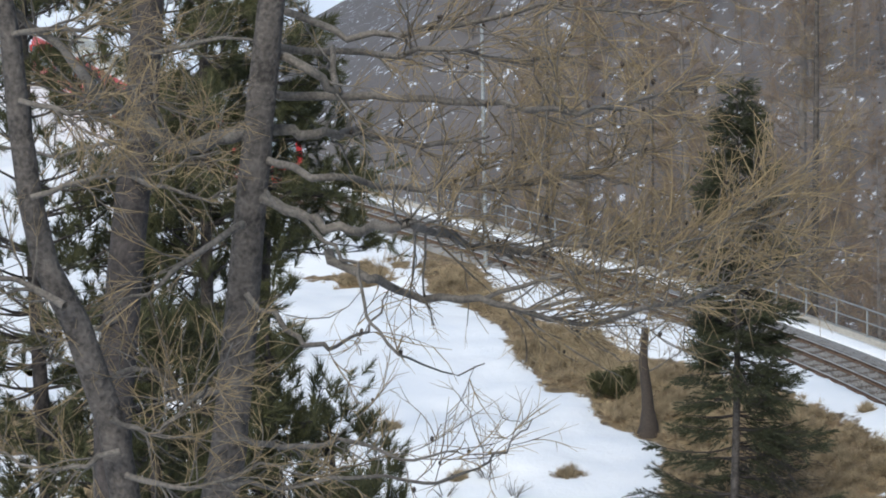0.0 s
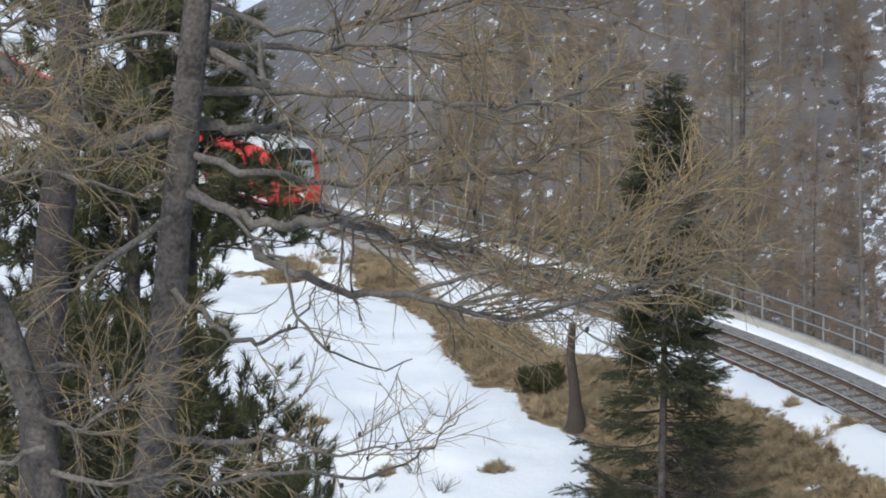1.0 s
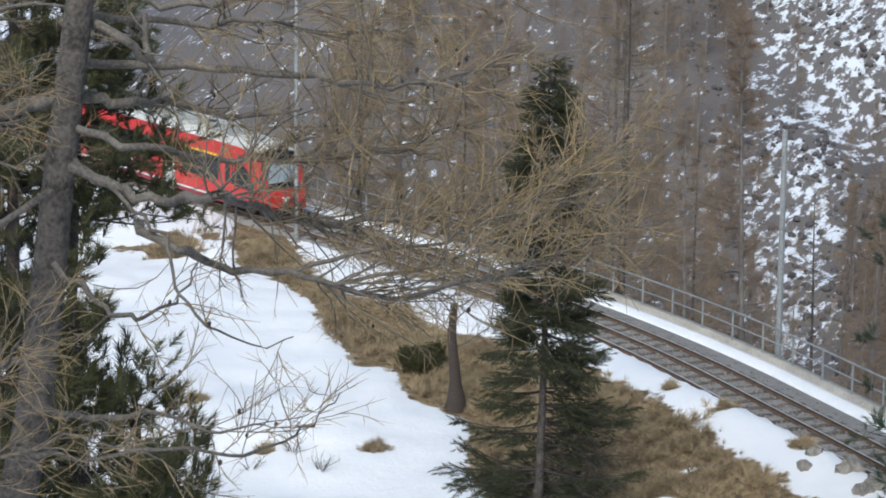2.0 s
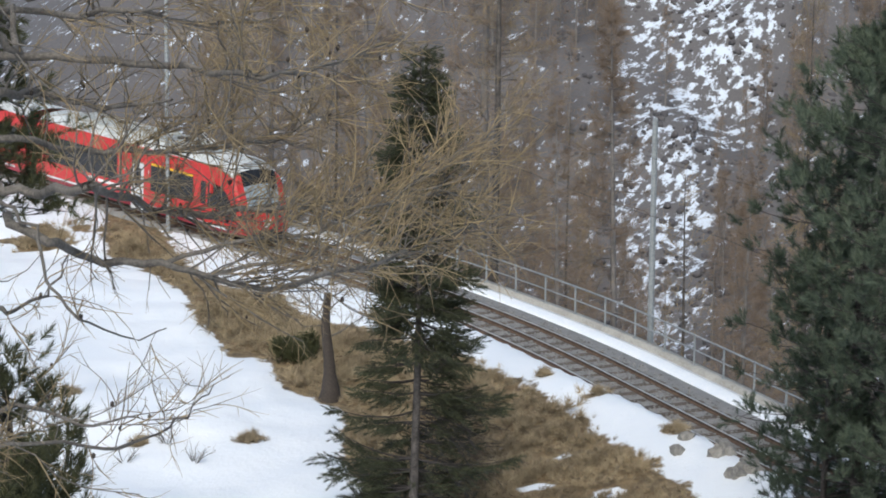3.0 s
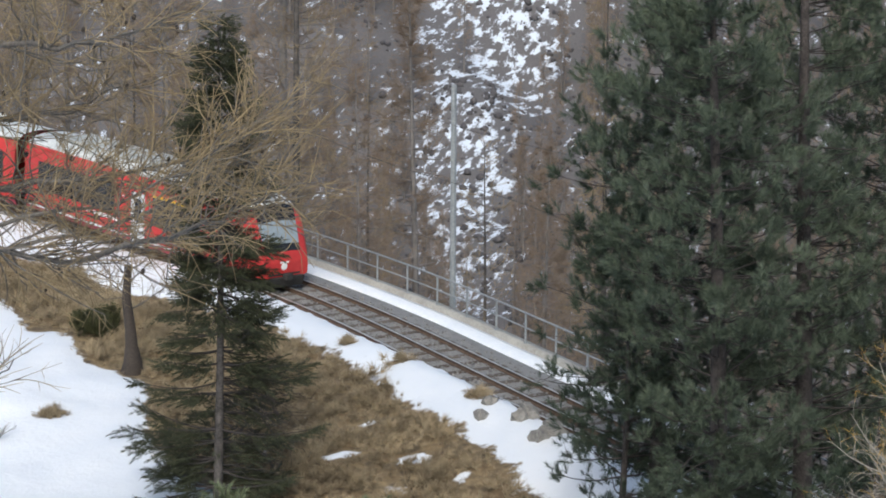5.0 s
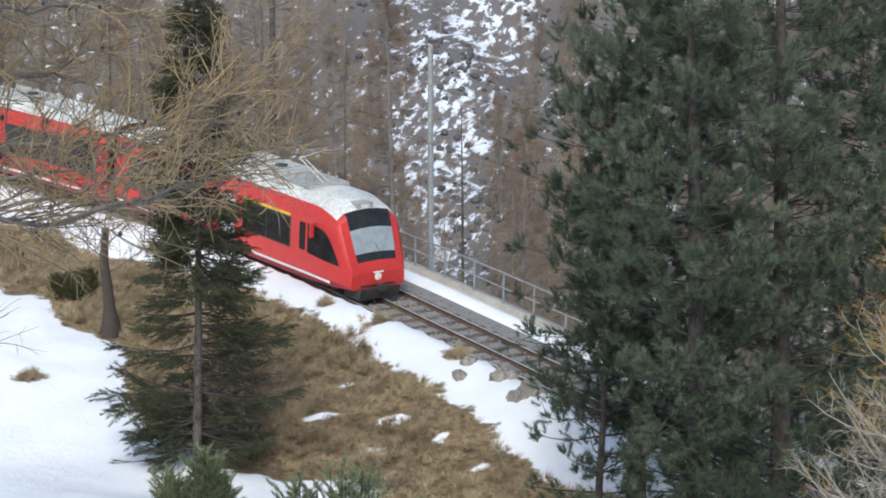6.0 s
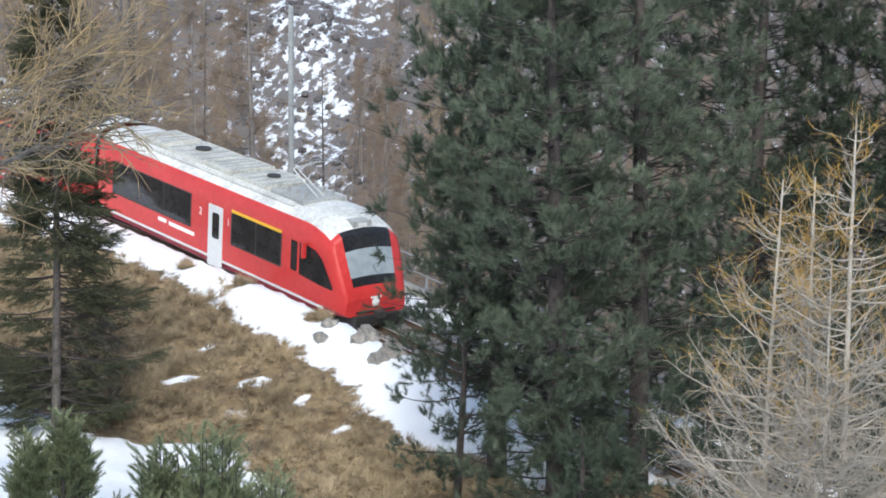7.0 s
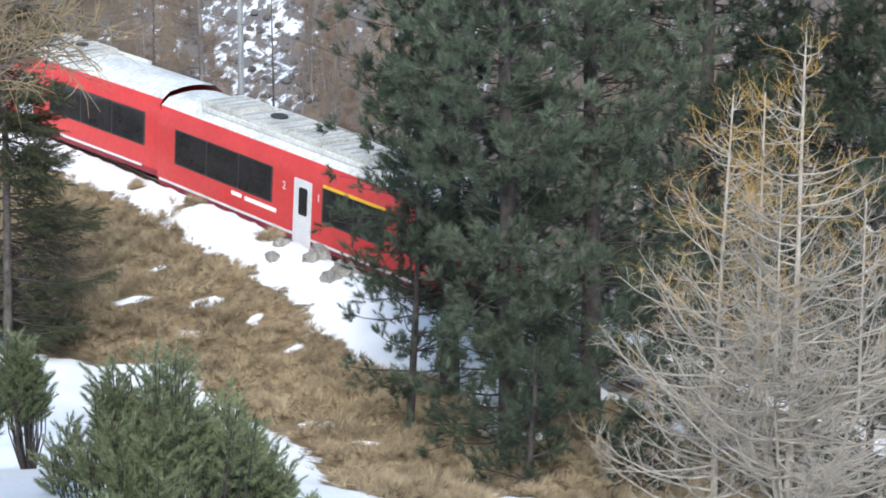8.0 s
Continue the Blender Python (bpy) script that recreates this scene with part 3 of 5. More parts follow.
def build_grass():
    """Tussocks of dry grass on the bare ground."""
    rng = np.random.default_rng(11)
    kinds = [tuft(rng, 24, 0.9, 0.05, 1.1, 0.05) for k in range(5)]
    P, D, Z = [], [], []
    mounds = 0
    while mounds < 1750:
        x, y = rng.uniform(-14, 32), rng.uniform(28, 93)
        s, q = near_track(x, y)
        if q > -3.2 or snow_at(x, y) > 0.36 + 0.06 * rng.normal():
            continue
        mounds += 1
        big = rng.uniform(0.5, 1.15) * (1.0 + 0.5 * noise.noise(Vector((x * 0.5, y * 0.5, 1.5))))
        for k in range(9):
            dx, dy = rng.normal(size=2) * np.array([0.26, 0.2]) * big
            P.append((x + dx, y + dy, land(x + dx, y + dy) + 0.02 + 0.16 * big * math.exp(-(dx * dx + dy * dy) / (0.09 * big * big))))
            D.append((dx * 1.6 + rng.normal() * 0.25 + 0.15, dy * 1.6 + rng.normal() * 0.25 - 0.5, 0.6))
            Z.append(rng.uniform(0.22, 0.4) * big)
    tagged(new("dry_grass", scatter("dry_grass", kinds, P, D, Z, GRASS_BLADE, rng)), "matted tussocks of dry yellow-brown grass", "grass", kind="stuff")
    # blades that stick out of the snow
    P, D, Z = [], [], []
    for i in range(900):
        px, py, r = PATCHES[rng.integers(0, len(PATCHES))]
        x, y = px + rng.normal() * r * 0.5, py + rng.normal() * r * 0.6
        P.append((x, y, land(x, y) + 0.05))
        D.append((rng.normal() * 0.3, rng.normal() * 0.3 - 0.3, 0.8))
        Z.append(rng.uniform(0.15, 0.35))
    tagged(new("snow_grass", scatter("snow_grass", kinds, P, D, Z, GRASS_BLADE, rng)), "dry grass blades poking out of the snow", "grass", kind="stuff")


build_grass()


# ---- the train ----
LENGTH = 14.4
HALF = [(1.20, 0.36), (1.30, 0.62), (1.325, 0.9), (1.325, 1.6), (1.325, 2.4), (1.31, 2.93), (1.20, 3.14), (0.92, 3.38), (0.45, 3.47), (0.0, 3.5)]


def section(x, cab):
    """Half of the body's outline at x metres from the nose (x runs back, negative)."""
    k = min(max((x + 2.4) / 2.4, 0.0), 1.0) if cab else 0.0
    wide = 1 - 0.18 * k ** 3.5
    top = float(np.interp(k, [0, 0.2, 0.45, 0.66, 0.94, 0.98, 1.0], [3.5, 3.46, 3.3, 3.04, 1.5, 1.25, 1.05]))
    low = 0.36 + 0.12 * k
    return [(y * wide, low + (z - 0.36) * (top - low) / (3.5 - 0.36)) for y, z in HALF]


def skin(name, xs, lo, hi, m, cab=True, out=0.0, both=True):
    """The body's skin between points lo and hi of the outline, over the stretches xs."""
    V, F = [], []
    rows = []
    for x in xs:
        h = section(x, cab)[lo:hi + 1]
        row = [(x, -(y + out), z + out * 0.6) for y, z in h]
        if both:
            other = [(x, y + out, z + out * 0.6) for y, z in reversed(h)]
            row = row + (other[1:] if hi == len(HALF) - 1 else other)
        rows.append(row)
    n = len(rows[0])
    for r in rows:
        V += r
    for i in range(len(rows) - 1):
        for j in range(n - 1):
            if both and hi < len(HALF) - 1 and j == hi - lo:
                continue
            F.append((i * n + j, i * n + j + 1, (i + 1) * n + j + 1, (i + 1) * n + j))
    me = mesh_of(name, V, F, m)
    me.shade_smooth()
    return me


def panel(name, x0, x1, z0, z1, m, side=-1, proud=0.012, corner=0.06):
    """A flat plate with rounded corners on the car's side."""
    bm = bmesh.new()
    pts = []
    for cx, cz, a0 in ((x1 - corner, z1 - corner, 0), (x0 + corner, z1 - corner, 90), (x0 + corner, z0 + corner, 180), (x1 - corner, z0 + corner, 270)):
        for k in range(4):
            a = radians(a0 + 30 * k)
            pts.append((cx + corner * math.cos(a), cz + corner * math.sin(a)))
    y0, y1 = side * 1.318, side * (1.325 + proud)
    a = [bm.verts.new((x, y0, z)) for x, z in pts]
    b = [bm.verts.new((x, y1, z)) for x, z in pts]
    bm.faces.new(b)
    for i in range(len(pts)):
        j = (i + 1) % len(pts)
        bm.faces.new((a[i], a[j], b[j], b[i]))
    bmesh.ops.recalc_face_normals(bm, faces=bm.faces[:])
    return done(name, bm, m)


def letter(ch, size, x, z, parent, side=-1):
    cu = bpy.data.curves.new("digit", "FONT")
    cu.body, cu.size, cu.extrude = ch, size, 0.002
    ob = new("digit", cu)
    dg = bpy.context.evaluated_depsgraph_get()
    me = bpy.data.meshes.new_from_object(ob.evaluated_get(dg))
    bpy.data.objects.remove(ob)
    me.materials.clear()
    me.materials.append(WHITE)
    c = child("class_number", me, parent, "white class number")
    c.matrix_basis = pose(x, side * 1.334, z, 90, 0, 0 if side < 0 else 180)
    return c


def rail_car(cab, label, pantograph=False):
    car = thing("rail_car", label, "train car", group="cars of the train")
    end = -LENGTH
    mid = [end + (LENGTH - 2.4) * k / 12 for k in range(13)]
    nose = [-2.4 * (1 - k / 24) ** 1.3 for k in range(1, 25)]
    xs = mid + (nose if cab else [-1.8, -1.2, -0.6, -0.25])
    child("side_wall", skin("side_wall", xs, 1, 6, RED, cab), car, "red painted side wall")
    child("skirt", skin("skirt", xs, 0, 1, MAROON, cab), car, "dark maroon skirt")
    roof_x = mid + ([x for x in nose if x < -1.0] + [-1.0] if cab else [-1.8, -1.2, -0.6, -0.25])
    roof = child("roof", skin("roof", roof_x, 6, 9, ROOF, cab), car, "grimy white roof")
    bm = bmesh.new()
    box(bm, end + 0.02, end + 0.06, -1.29, 1.29, 0.5, 3.1)
    box(bm, end + 0.05, -1.2, -1.15, 1.15, 0.55, 0.8)
    child("end_wall", done("end_wall", bm, RED, bevel=0.01), car)
    bm = bmesh.new()
    box(bm, end - 0.5, end + 0.03, -0.85, 0.85, 0.6, 2.85)
    child("gangway", done("gangway", bm, BLACK, bevel=0.08), car, "black folded gangway bellows")
    child("stripe", stripe_mesh(end, cab), car, "thin pale grey stripe")
    for side in (-1, 1):
        if cab:
            lay = [("window", -6.35, -3.72, 1.38, 2.46, GLASS), ("window", -13.45, -8.7, 1.38, 2.5, GLASS)]
            child("first_class_band", panel("first_class_band", -6.37, -3.70, 2.47, 2.57, YELLOW, side, 0.014, 0.01), car, "yellow first class band")
            child("cab_door_glass", panel("cab_door_glass", -3.18, -2.78, 1.42, 2.42, GLASS, side), car, "dark narrow cab door glass")
            doors = (-7.25,)
        else:
            lay = [("window", -12.9, -9.1, 1.38, 2.5, GLASS), ("window", -6.0, -1.0, 1.38, 2.5, GLASS)]
            doors = (-7.4,)
        for nm, a, b, c, d, m in lay:
            w = child(nm, panel("frame", a - 0.05, b + 0.05, c - 0.05, d + 0.04, BLACK, side, 0.006), car, "tinted side window in a black frame")
            n = max(1, round((b - a) / 1.45))
            for k in range(n):
                u0, u1 = a + (b - a) * k / n + 0.02, a + (b - a) * (k + 1) / n - 0.02
                child("pane", panel("pane", u0, u1, c, d, m, side, 0.012), w)
        for x in doors:
            dr = child("door", panel("door", x - 0.40, x + 0.40, 0.32, 2.47, DOOR, side, 0.016, 0.05), car, "silver passenger door with a tall window")
            child("door_window", panel("door_window", x - 0.17, x + 0.22, 1.32, 2.22, GLASS, side, 0.024, 0.08), dr)
            letter("1" if cab else "2", 0.34, x + (0.62 if side < 0 else 0.80), 1.95, car, side)
            letter("2", 0.34, x - (0.95 if side < 0 else 0.65), 1.95, car, side)
        for k, (u, l) in enumerate(((-10.6, 0.5), (-9.95, 1.5))):
            child("lettering", panel("lettering", u, u + l, 1.08 - 0.02 * k, 1.22 - 0.02 * k, WHITE, side, 0.010, 0.03), car, "white lettering bars")
    # roof gear
    rng = np.random.default_rng(5 if cab else 6)
    for x0, x1, w, h in ((-12.9, -11.4, 0.8, 0.14), (-11.1, -8.9, 0.9, 0.10), (-8.6, -7.2, 0.85, 0.16), (-7.0, -5.3, 0.9, 0.12)):
        bm = bmesh.new()
        box(bm, x0, x1, -w, w, 3.36, 3.48 + h)
        g = child("roof_box", done("roof_box", bm, ROOF_DECK, bevel=0.03), car, "grimy grey roof equipment box")
        bm = bmesh.new()
        for k in range(4):
            u = x0 + 0.2 + (x1 - x0 - 0.4) * k / 3
            box(bm, u - 0.05, u + 0.05, -w * 0.8, w * 0.8, 3.47 + h, 3.495 + h)
        child("grille", done("grille", bm, ROOF_GREY), g, "grey cooling grille")
    for x, w, l in ((-10.2, 0.36, 0.1), (-6.2, 0.3, 0.1)):
        bm = bmesh.new()
        bmesh.ops.create_cone(bm, cap_ends=True, segments=18, radius1=w * 0.75, radius2=w * 0.7, depth=0.05, matrix=Matrix.Translation((x, 0.1, 3.645)))
        child("roof_fan", done("roof_fan", bm, BLACK), car, "dark round roof fan")
    for u in (-0.95, 0.95):
        bm = bmesh.new()
        box(bm, -12.6, -3.6, u - 0.05, u + 0.05, 3.36, 3.50)
        child("roof_rail", done("roof_rail", bm, ROOF, bevel=0.015), car)
    # bogies
    for x in (-2.9, -10.9):
        bm = bmesh.new()
        box(bm, x - 1.35, x + 1.35, -0.95, 0.95, 0.32, 0.62)
        bg = child("bogie", done("bogie", bm, BLACK, bevel=0.05), car, "black bogie frame")
        for dx in (-0.9, 0.9):
            for y in (-0.5, 0.5):
                bm = bmesh.new()
                bmesh.ops.create_cone(bm, cap_ends=True, segments=20, radius1=0.37, radius2=0.35, depth=0.11, matrix=Matrix.Translation((x + dx, y, 0.37)) @ Matrix.Rotation(radians(90), 4, "X"))
                child("wheel", done("wheel", bm, RUST), bg, "worn steel wheel")
    if pantograph:
        bm = bmesh.new()
        box(bm, -5.1, -3.4, -0.8, 0.8, 3.42, 3.56)
        p = child("pantograph_base", done("pantograph_base", bm, ROOF_GREY, bevel=0.03), car, "grey pantograph base")
        t = Tubes(8)
        for y in (-0.25, 0.25):
            t.add([(-3.6, y * 0.5, 3.6), (-4.95, y * 0.3, 4.2)], 0.02, 0.02)
            t.add([(-4.95, y * 0.3, 4.2), (-3.75, y * 0.3, 4.75)], 0.018, 0.014)
        child("arm", t.mesh("arm", ROOF), p, "pale folding arm")
        t = Tubes(6)
        for dx in (-0.15, 0.15):
            t.add([(-3.75 + dx, -0.85, 4.58), (-3.75 + dx, -0.6, 4.76), (-3.75 + dx, 0.6, 4.76), (-3.75 + dx, 0.85, 4.58)], 0.014, 0.014)
        child("collector_head", t.mesh("collector_head", STEEL), p)
        t = Tubes(8)
        t.add([(0, 0, 3.5), (0, 0, 3.78)], 0.07, 0.05)
        for k in range(8):
            child("insulator", t.mesh("insulator", ROOF_GREY), p).location = (-5.0 + 0.45 * (k % 4), 0.5 if k < 4 else -0.5, 0)
    if cab:
        child("pillar", skin("pillar", [-1.0 + 0.05 * k for k in range(21)], 6, 7, RED, True), car, "red corner pillars")
        child("destination_board", skin("destination_board", [-1.0 + 0.044 * k for k in range(10)], 7, 9, GLASS, True), car, "dark destination board over the windscreen")
        child("windscreen", skin("windscreen", [-0.604 + 0.03 * k for k in range(13)], 7, 9, BLIND_SKY, True), car, "large raked windscreen, pale blind with sky reflection in its colour")
        child("windscreen_foot", skin("windscreen_foot", [-0.244 + 0.02 * k for k in range(7)], 7, 9, GLASS, True), car, "dark lower edge of the windscreen")
        child("bonnet", skin("bonnet", [-0.124 + 0.0124 * k for k in range(11)], 7, 9, RED, True), car, "red rounded nose")
        h = section(0.0, True)
        bm = bmesh.new()
        ring = [bm.verts.new((0.0, -y, z)) for y, z in h] + [bm.verts.new((0.0, y, z)) for y, z in reversed(h[:-1])]
        bm.faces.new(ring)
        child("nose_plate", done("nose_plate", bm, RED), car)
        for side in (-1, 1):
            bm = bmesh.new()
            top_x, top_z = [-2.62, -2.2, -1.6, -1.2, -0.85, -0.6], [2.44, 2.44, 2.38, 2.15, 1.7, 1.32]
            grid = []
            for x in np.linspace(-2.62, -0.62, 14):
                sec = section(x, True)[:7]
                zt, zb = float(np.interp(x, top_x, top_z)), 1.38 - 0.06 * (x + 2.62)
                row = []
                for u in np.linspace(0, 1, 7):
                    z = zb + (max(zt, zb + 0.02) - zb) * u
                    row.append(bm.verts.new((x, side * (float(np.interp(z, [q for w, q in sec], [w for w, q in sec])) + 0.014), z)))
                grid.append(row)
            for ra, rb in zip(grid, grid[1:]):
                for j in range(6):
                    bm.faces.new((ra[j], ra[j + 1], rb[j + 1], rb[j]))
            child("cab_side_window", done("cab_side_window", bm, GLASS), car, "dark triangular cab side window")
            bm = bmesh.new()
            bmesh.ops.create_uvsphere(bm, u_segments=14, v_segments=8, radius=0.085, matrix=Matrix.Translation((-0.42, side * 1.08, 0.98)) @ Matrix.Diagonal((1.0, 0.7, 0.7, 1)))
            child("headlight", done("headlight", bm, LAMP), car, "lit round headlight")
            bm = bmesh.new()
            box(bm, -2.15, -2.02, side * 1.5 - 0.06, side * 1.5 + 0.06, 2.05, 2.55)
            box(bm, -2.12, -2.06, side * 1.25 - 0.2, side * 1.25 + 0.2, 2.5, 2.55)
            child("mirror", done("mirror", bm, RED, bevel=0.012), car, "red wing mirror")
        t = Tubes(5)
        t.add([(-0.12, 0.35, 1.35), (-0.35, 0.05, 2.0)], 0.014, 0.010)
        child("wiper", t.mesh("wiper", BLACK), car, "black windscreen wiper")
        bm = bmesh.new()
        box(bm, -1.55, -1.02, -0.34, 0.34, 3.10, 3.34)
        f = child("lamp_housing", done("lamp_housing", bm, ROOF_GREY, bevel=0.06), car, "grey top lamp housing above the windscreen")
        bm = bmesh.new()
        box(bm, -1.03, -1.0, -0.16, 0.16, 3.14, 3.28)
        child("top_lamp", done("top_lamp", bm, DOOR, bevel=0.008), f)
        bm = bmesh.new()
        box(bm, -0.04, 0.035, -0.72, 0.72, 0.56, 0.62)
        child("bumper_strip", done("bumper_strip", bm, BLACK, bevel=0.008), car, "thin black strip across the nose")
        bm = bmesh.new()
        bmesh.ops.create_cone(bm, cap_ends=True, segments=8, radius1=0.15, radius2=0.10, depth=0.02, matrix=Matrix.Translation((0.012, 0, 0.88)) @ Matrix.Rotation(radians(90), 4, "Y"))
        child("crest", done("crest", bm, WHITE), car, "white crest on the nose")
        bm = bmesh.new()
        box(bm, 0.004, 0.02, -0.2, 0.2, 1.02, 1.08)
        child("number_bar", done("number_bar", bm, WHITE), car)
        bm = bmesh.new()
        v = box(bm, -0.9, 0.22, -0.82, 0.82, 0.10, 0.5)
        for q in v:
            if q.co.x > 0 and q.co.z < 0.3:
                q.co.x -= 0.15
        box(bm, 0.1, 0.42, -0.14, 0.14, 0.42, 0.66)
        child("snow_plough", done("snow_plough", bm, BLACK, bevel=0.03), car, "black snow plough and coupler")
        for o in car.children_recursive:  # the short overhang of the real nose
            for v in o.data.vertices:
                if v.co.x > -3.2 and o.name.split(".")[0] not in ("class_number", "insulator"):
                    v.co.x = -3.2 + (v.co.x + 3.2) * 0.79
    return car


def stripe_mesh(end, cab):
    V, F = [], []
    for side in (-1, 1):
        xs = [end + 0.1 + (LENGTH - 1.2) * k / 20 for k in range(21)]
        b = len(V)
        for x in xs:
            k = min(max((x + 2.4) / 2.4, 0), 1) if cab else 0
            y = side * (1.305 * (1 - 0.18 * k ** 3.5) + 0.008)
            V += [(x, y, 0.57 - 0.05 * k), (x, y, 0.66 - 0.05 * k)]
        F += [(b + 2 * i, b + 2 * i + 2, b + 2 * i + 3, b + 2 * i + 1) for i in range(20)]
    return mesh_of("stripe", V, F, DOOR)


WIDE, TALL = 0.92, 0.87  # a slim metre-gauge loading outline


def slim(car):
    for o in car.children_recursive:
        for v in o.data.vertices:
            v.co.y *= WIDE
            if o.name.split(".")[0] not in ("bogie", "wheel", "class_number"):
                v.co.z *= TALL
        o.location.y *= WIDE
        o.location.z *= TALL
    return car


FRONT = slim(rail_car(True, "red railcar with sloping cab, white roof and raised pantograph", True))
MIDDLE = slim(rail_car(False, "red middle car with white roof and wide windows"))
LAST = slim(rail_car(True, "red end car with white roof at the back of the train"))


# ---- trees ----
def bare_tree(name, label, at, stems, limbs, twig_mat, seed, subs=9, sub_len=0.9, twigs=7, twig_len=(0.3, 0.6), lift=0.5, tip_mat=None, tip_from=9e9, cones=0, bark=None, group="", r_twig=0.014, ragged=0.35, wood=None, spread=1.0):
    """A leafless tree. stems and limbs are (points, thick, thin) lines in the world; limbs fork twice."""
    rng = np.random.default_rng(seed)
    tree = thing(name, label, "tree", at, group)
    o = np.array(tuple(at))
    for pts, r0, r1 in stems:
        t = Tubes(12)
        t.add([np.array(p) - o for p in pts], r0, r1)
        child("trunk", t.mesh("trunk", bark or BARK), tree, "rough grey-brown trunk")
    t, fork = Tubes(6), Tubes(4)
    P, D, Z, C = [], [], [], []
    for pts, r0, r1, *more in limbs:
        dense, u0 = more or (1.0, 0.12)
        pts = [np.array(p) - o for p in pts]
        t.add(pts, r0, r1)
        span = sum(np.linalg.norm(b - a) for a, b in zip(pts, pts[1:]))
        n = max(2, int(subs * span * dense))
        for k in range(n):
            u = u0 + (1 - u0) * (k + rng.uniform()) / n
            p, d = along(pts, min(u, 0.999))
            side = np.cross(d, rng.normal(size=3))
            side /= np.linalg.norm(side) + 1e-9
            way = d * rng.uniform(0.3, 1.0) + side * rng.uniform(0.4, 1.0) * spread
            l = sub_len * rng.uniform(0.4, 1.25) * (1 - 0.45 * u)
            sp = polyline(p, way / np.linalg.norm(way), l, 5, rng, 0.16, lift * rng.uniform(0.2, 1.4))
            rr = max(r1 * 0.6, r0 * (1 - u) * 0.4)
            fork.add(sp, min(rr, 0.02), 0.004)
            m = max(2, int(twigs * l / sub_len))
            for q in range(m):
                w = rng.uniform(0.15, 1.0)
                tp, td = along(sp, w)
                dd = td + rng.normal(size=3) * ragged + np.array([0, 0, 0.25 * lift])
                P.append(tp)
                D.append(dd)
                Z.append(rng.uniform(*twig_len) * (1.1 - 0.4 * w))
            if cones and rng.uniform() < cones:
                tp, td = along(sp, rng.uniform(0.1, 0.9))
                C.append(tp + np.array([0, 0, 0.03]))
    child("limb", t.mesh("limb", wood or LIMB), tree, "grey spreading limbs", kind="stuff")
    child("branch", fork.mesh("branch", wood or LIMB), tree, kind="stuff")
    P, D, Z = np.array(P), np.array(D), np.array(Z)
    kinds = [spray(rng, 4, 0.5, r_twig, 2) for k in range(6)]
    low = P[:, 2] + rng.normal(size=len(P)) * 0.8 + o[2] < tip_from
    if low.any():
        child("crown", scatter("crown", kinds, P[low], D[low], Z[low], twig_mat, rng), tree, "fine leafless twigs", kind="stuff")
    if (~low).any():
        child("young_crown", scatter("young_crown", kinds, P[~low], D[~low], Z[~low], tip_mat, rng), tree, "ochre yellow young twigs", kind="stuff")
    if C:
        bm = bmesh.new()
        bmesh.ops.create_icosphere(bm, subdivisions=1, radius=1)
        for v in bm.verts:
            v.co.z *= 1.4
        kv = [(np.array([tuple(v.co) for v in bm.verts]), np.array([[v.index for v in f.verts] for f in bm.faces]))]
        bm.free()
        child("cone_cover", scatter("cones", kv, C, np.tile((0.1, 0.1, 1.0), (len(C), 1)), rng.uniform(0.013, 0.024, len(C)), CONE, rng), tree, "small dark cones", kind="stuff")
    return tree


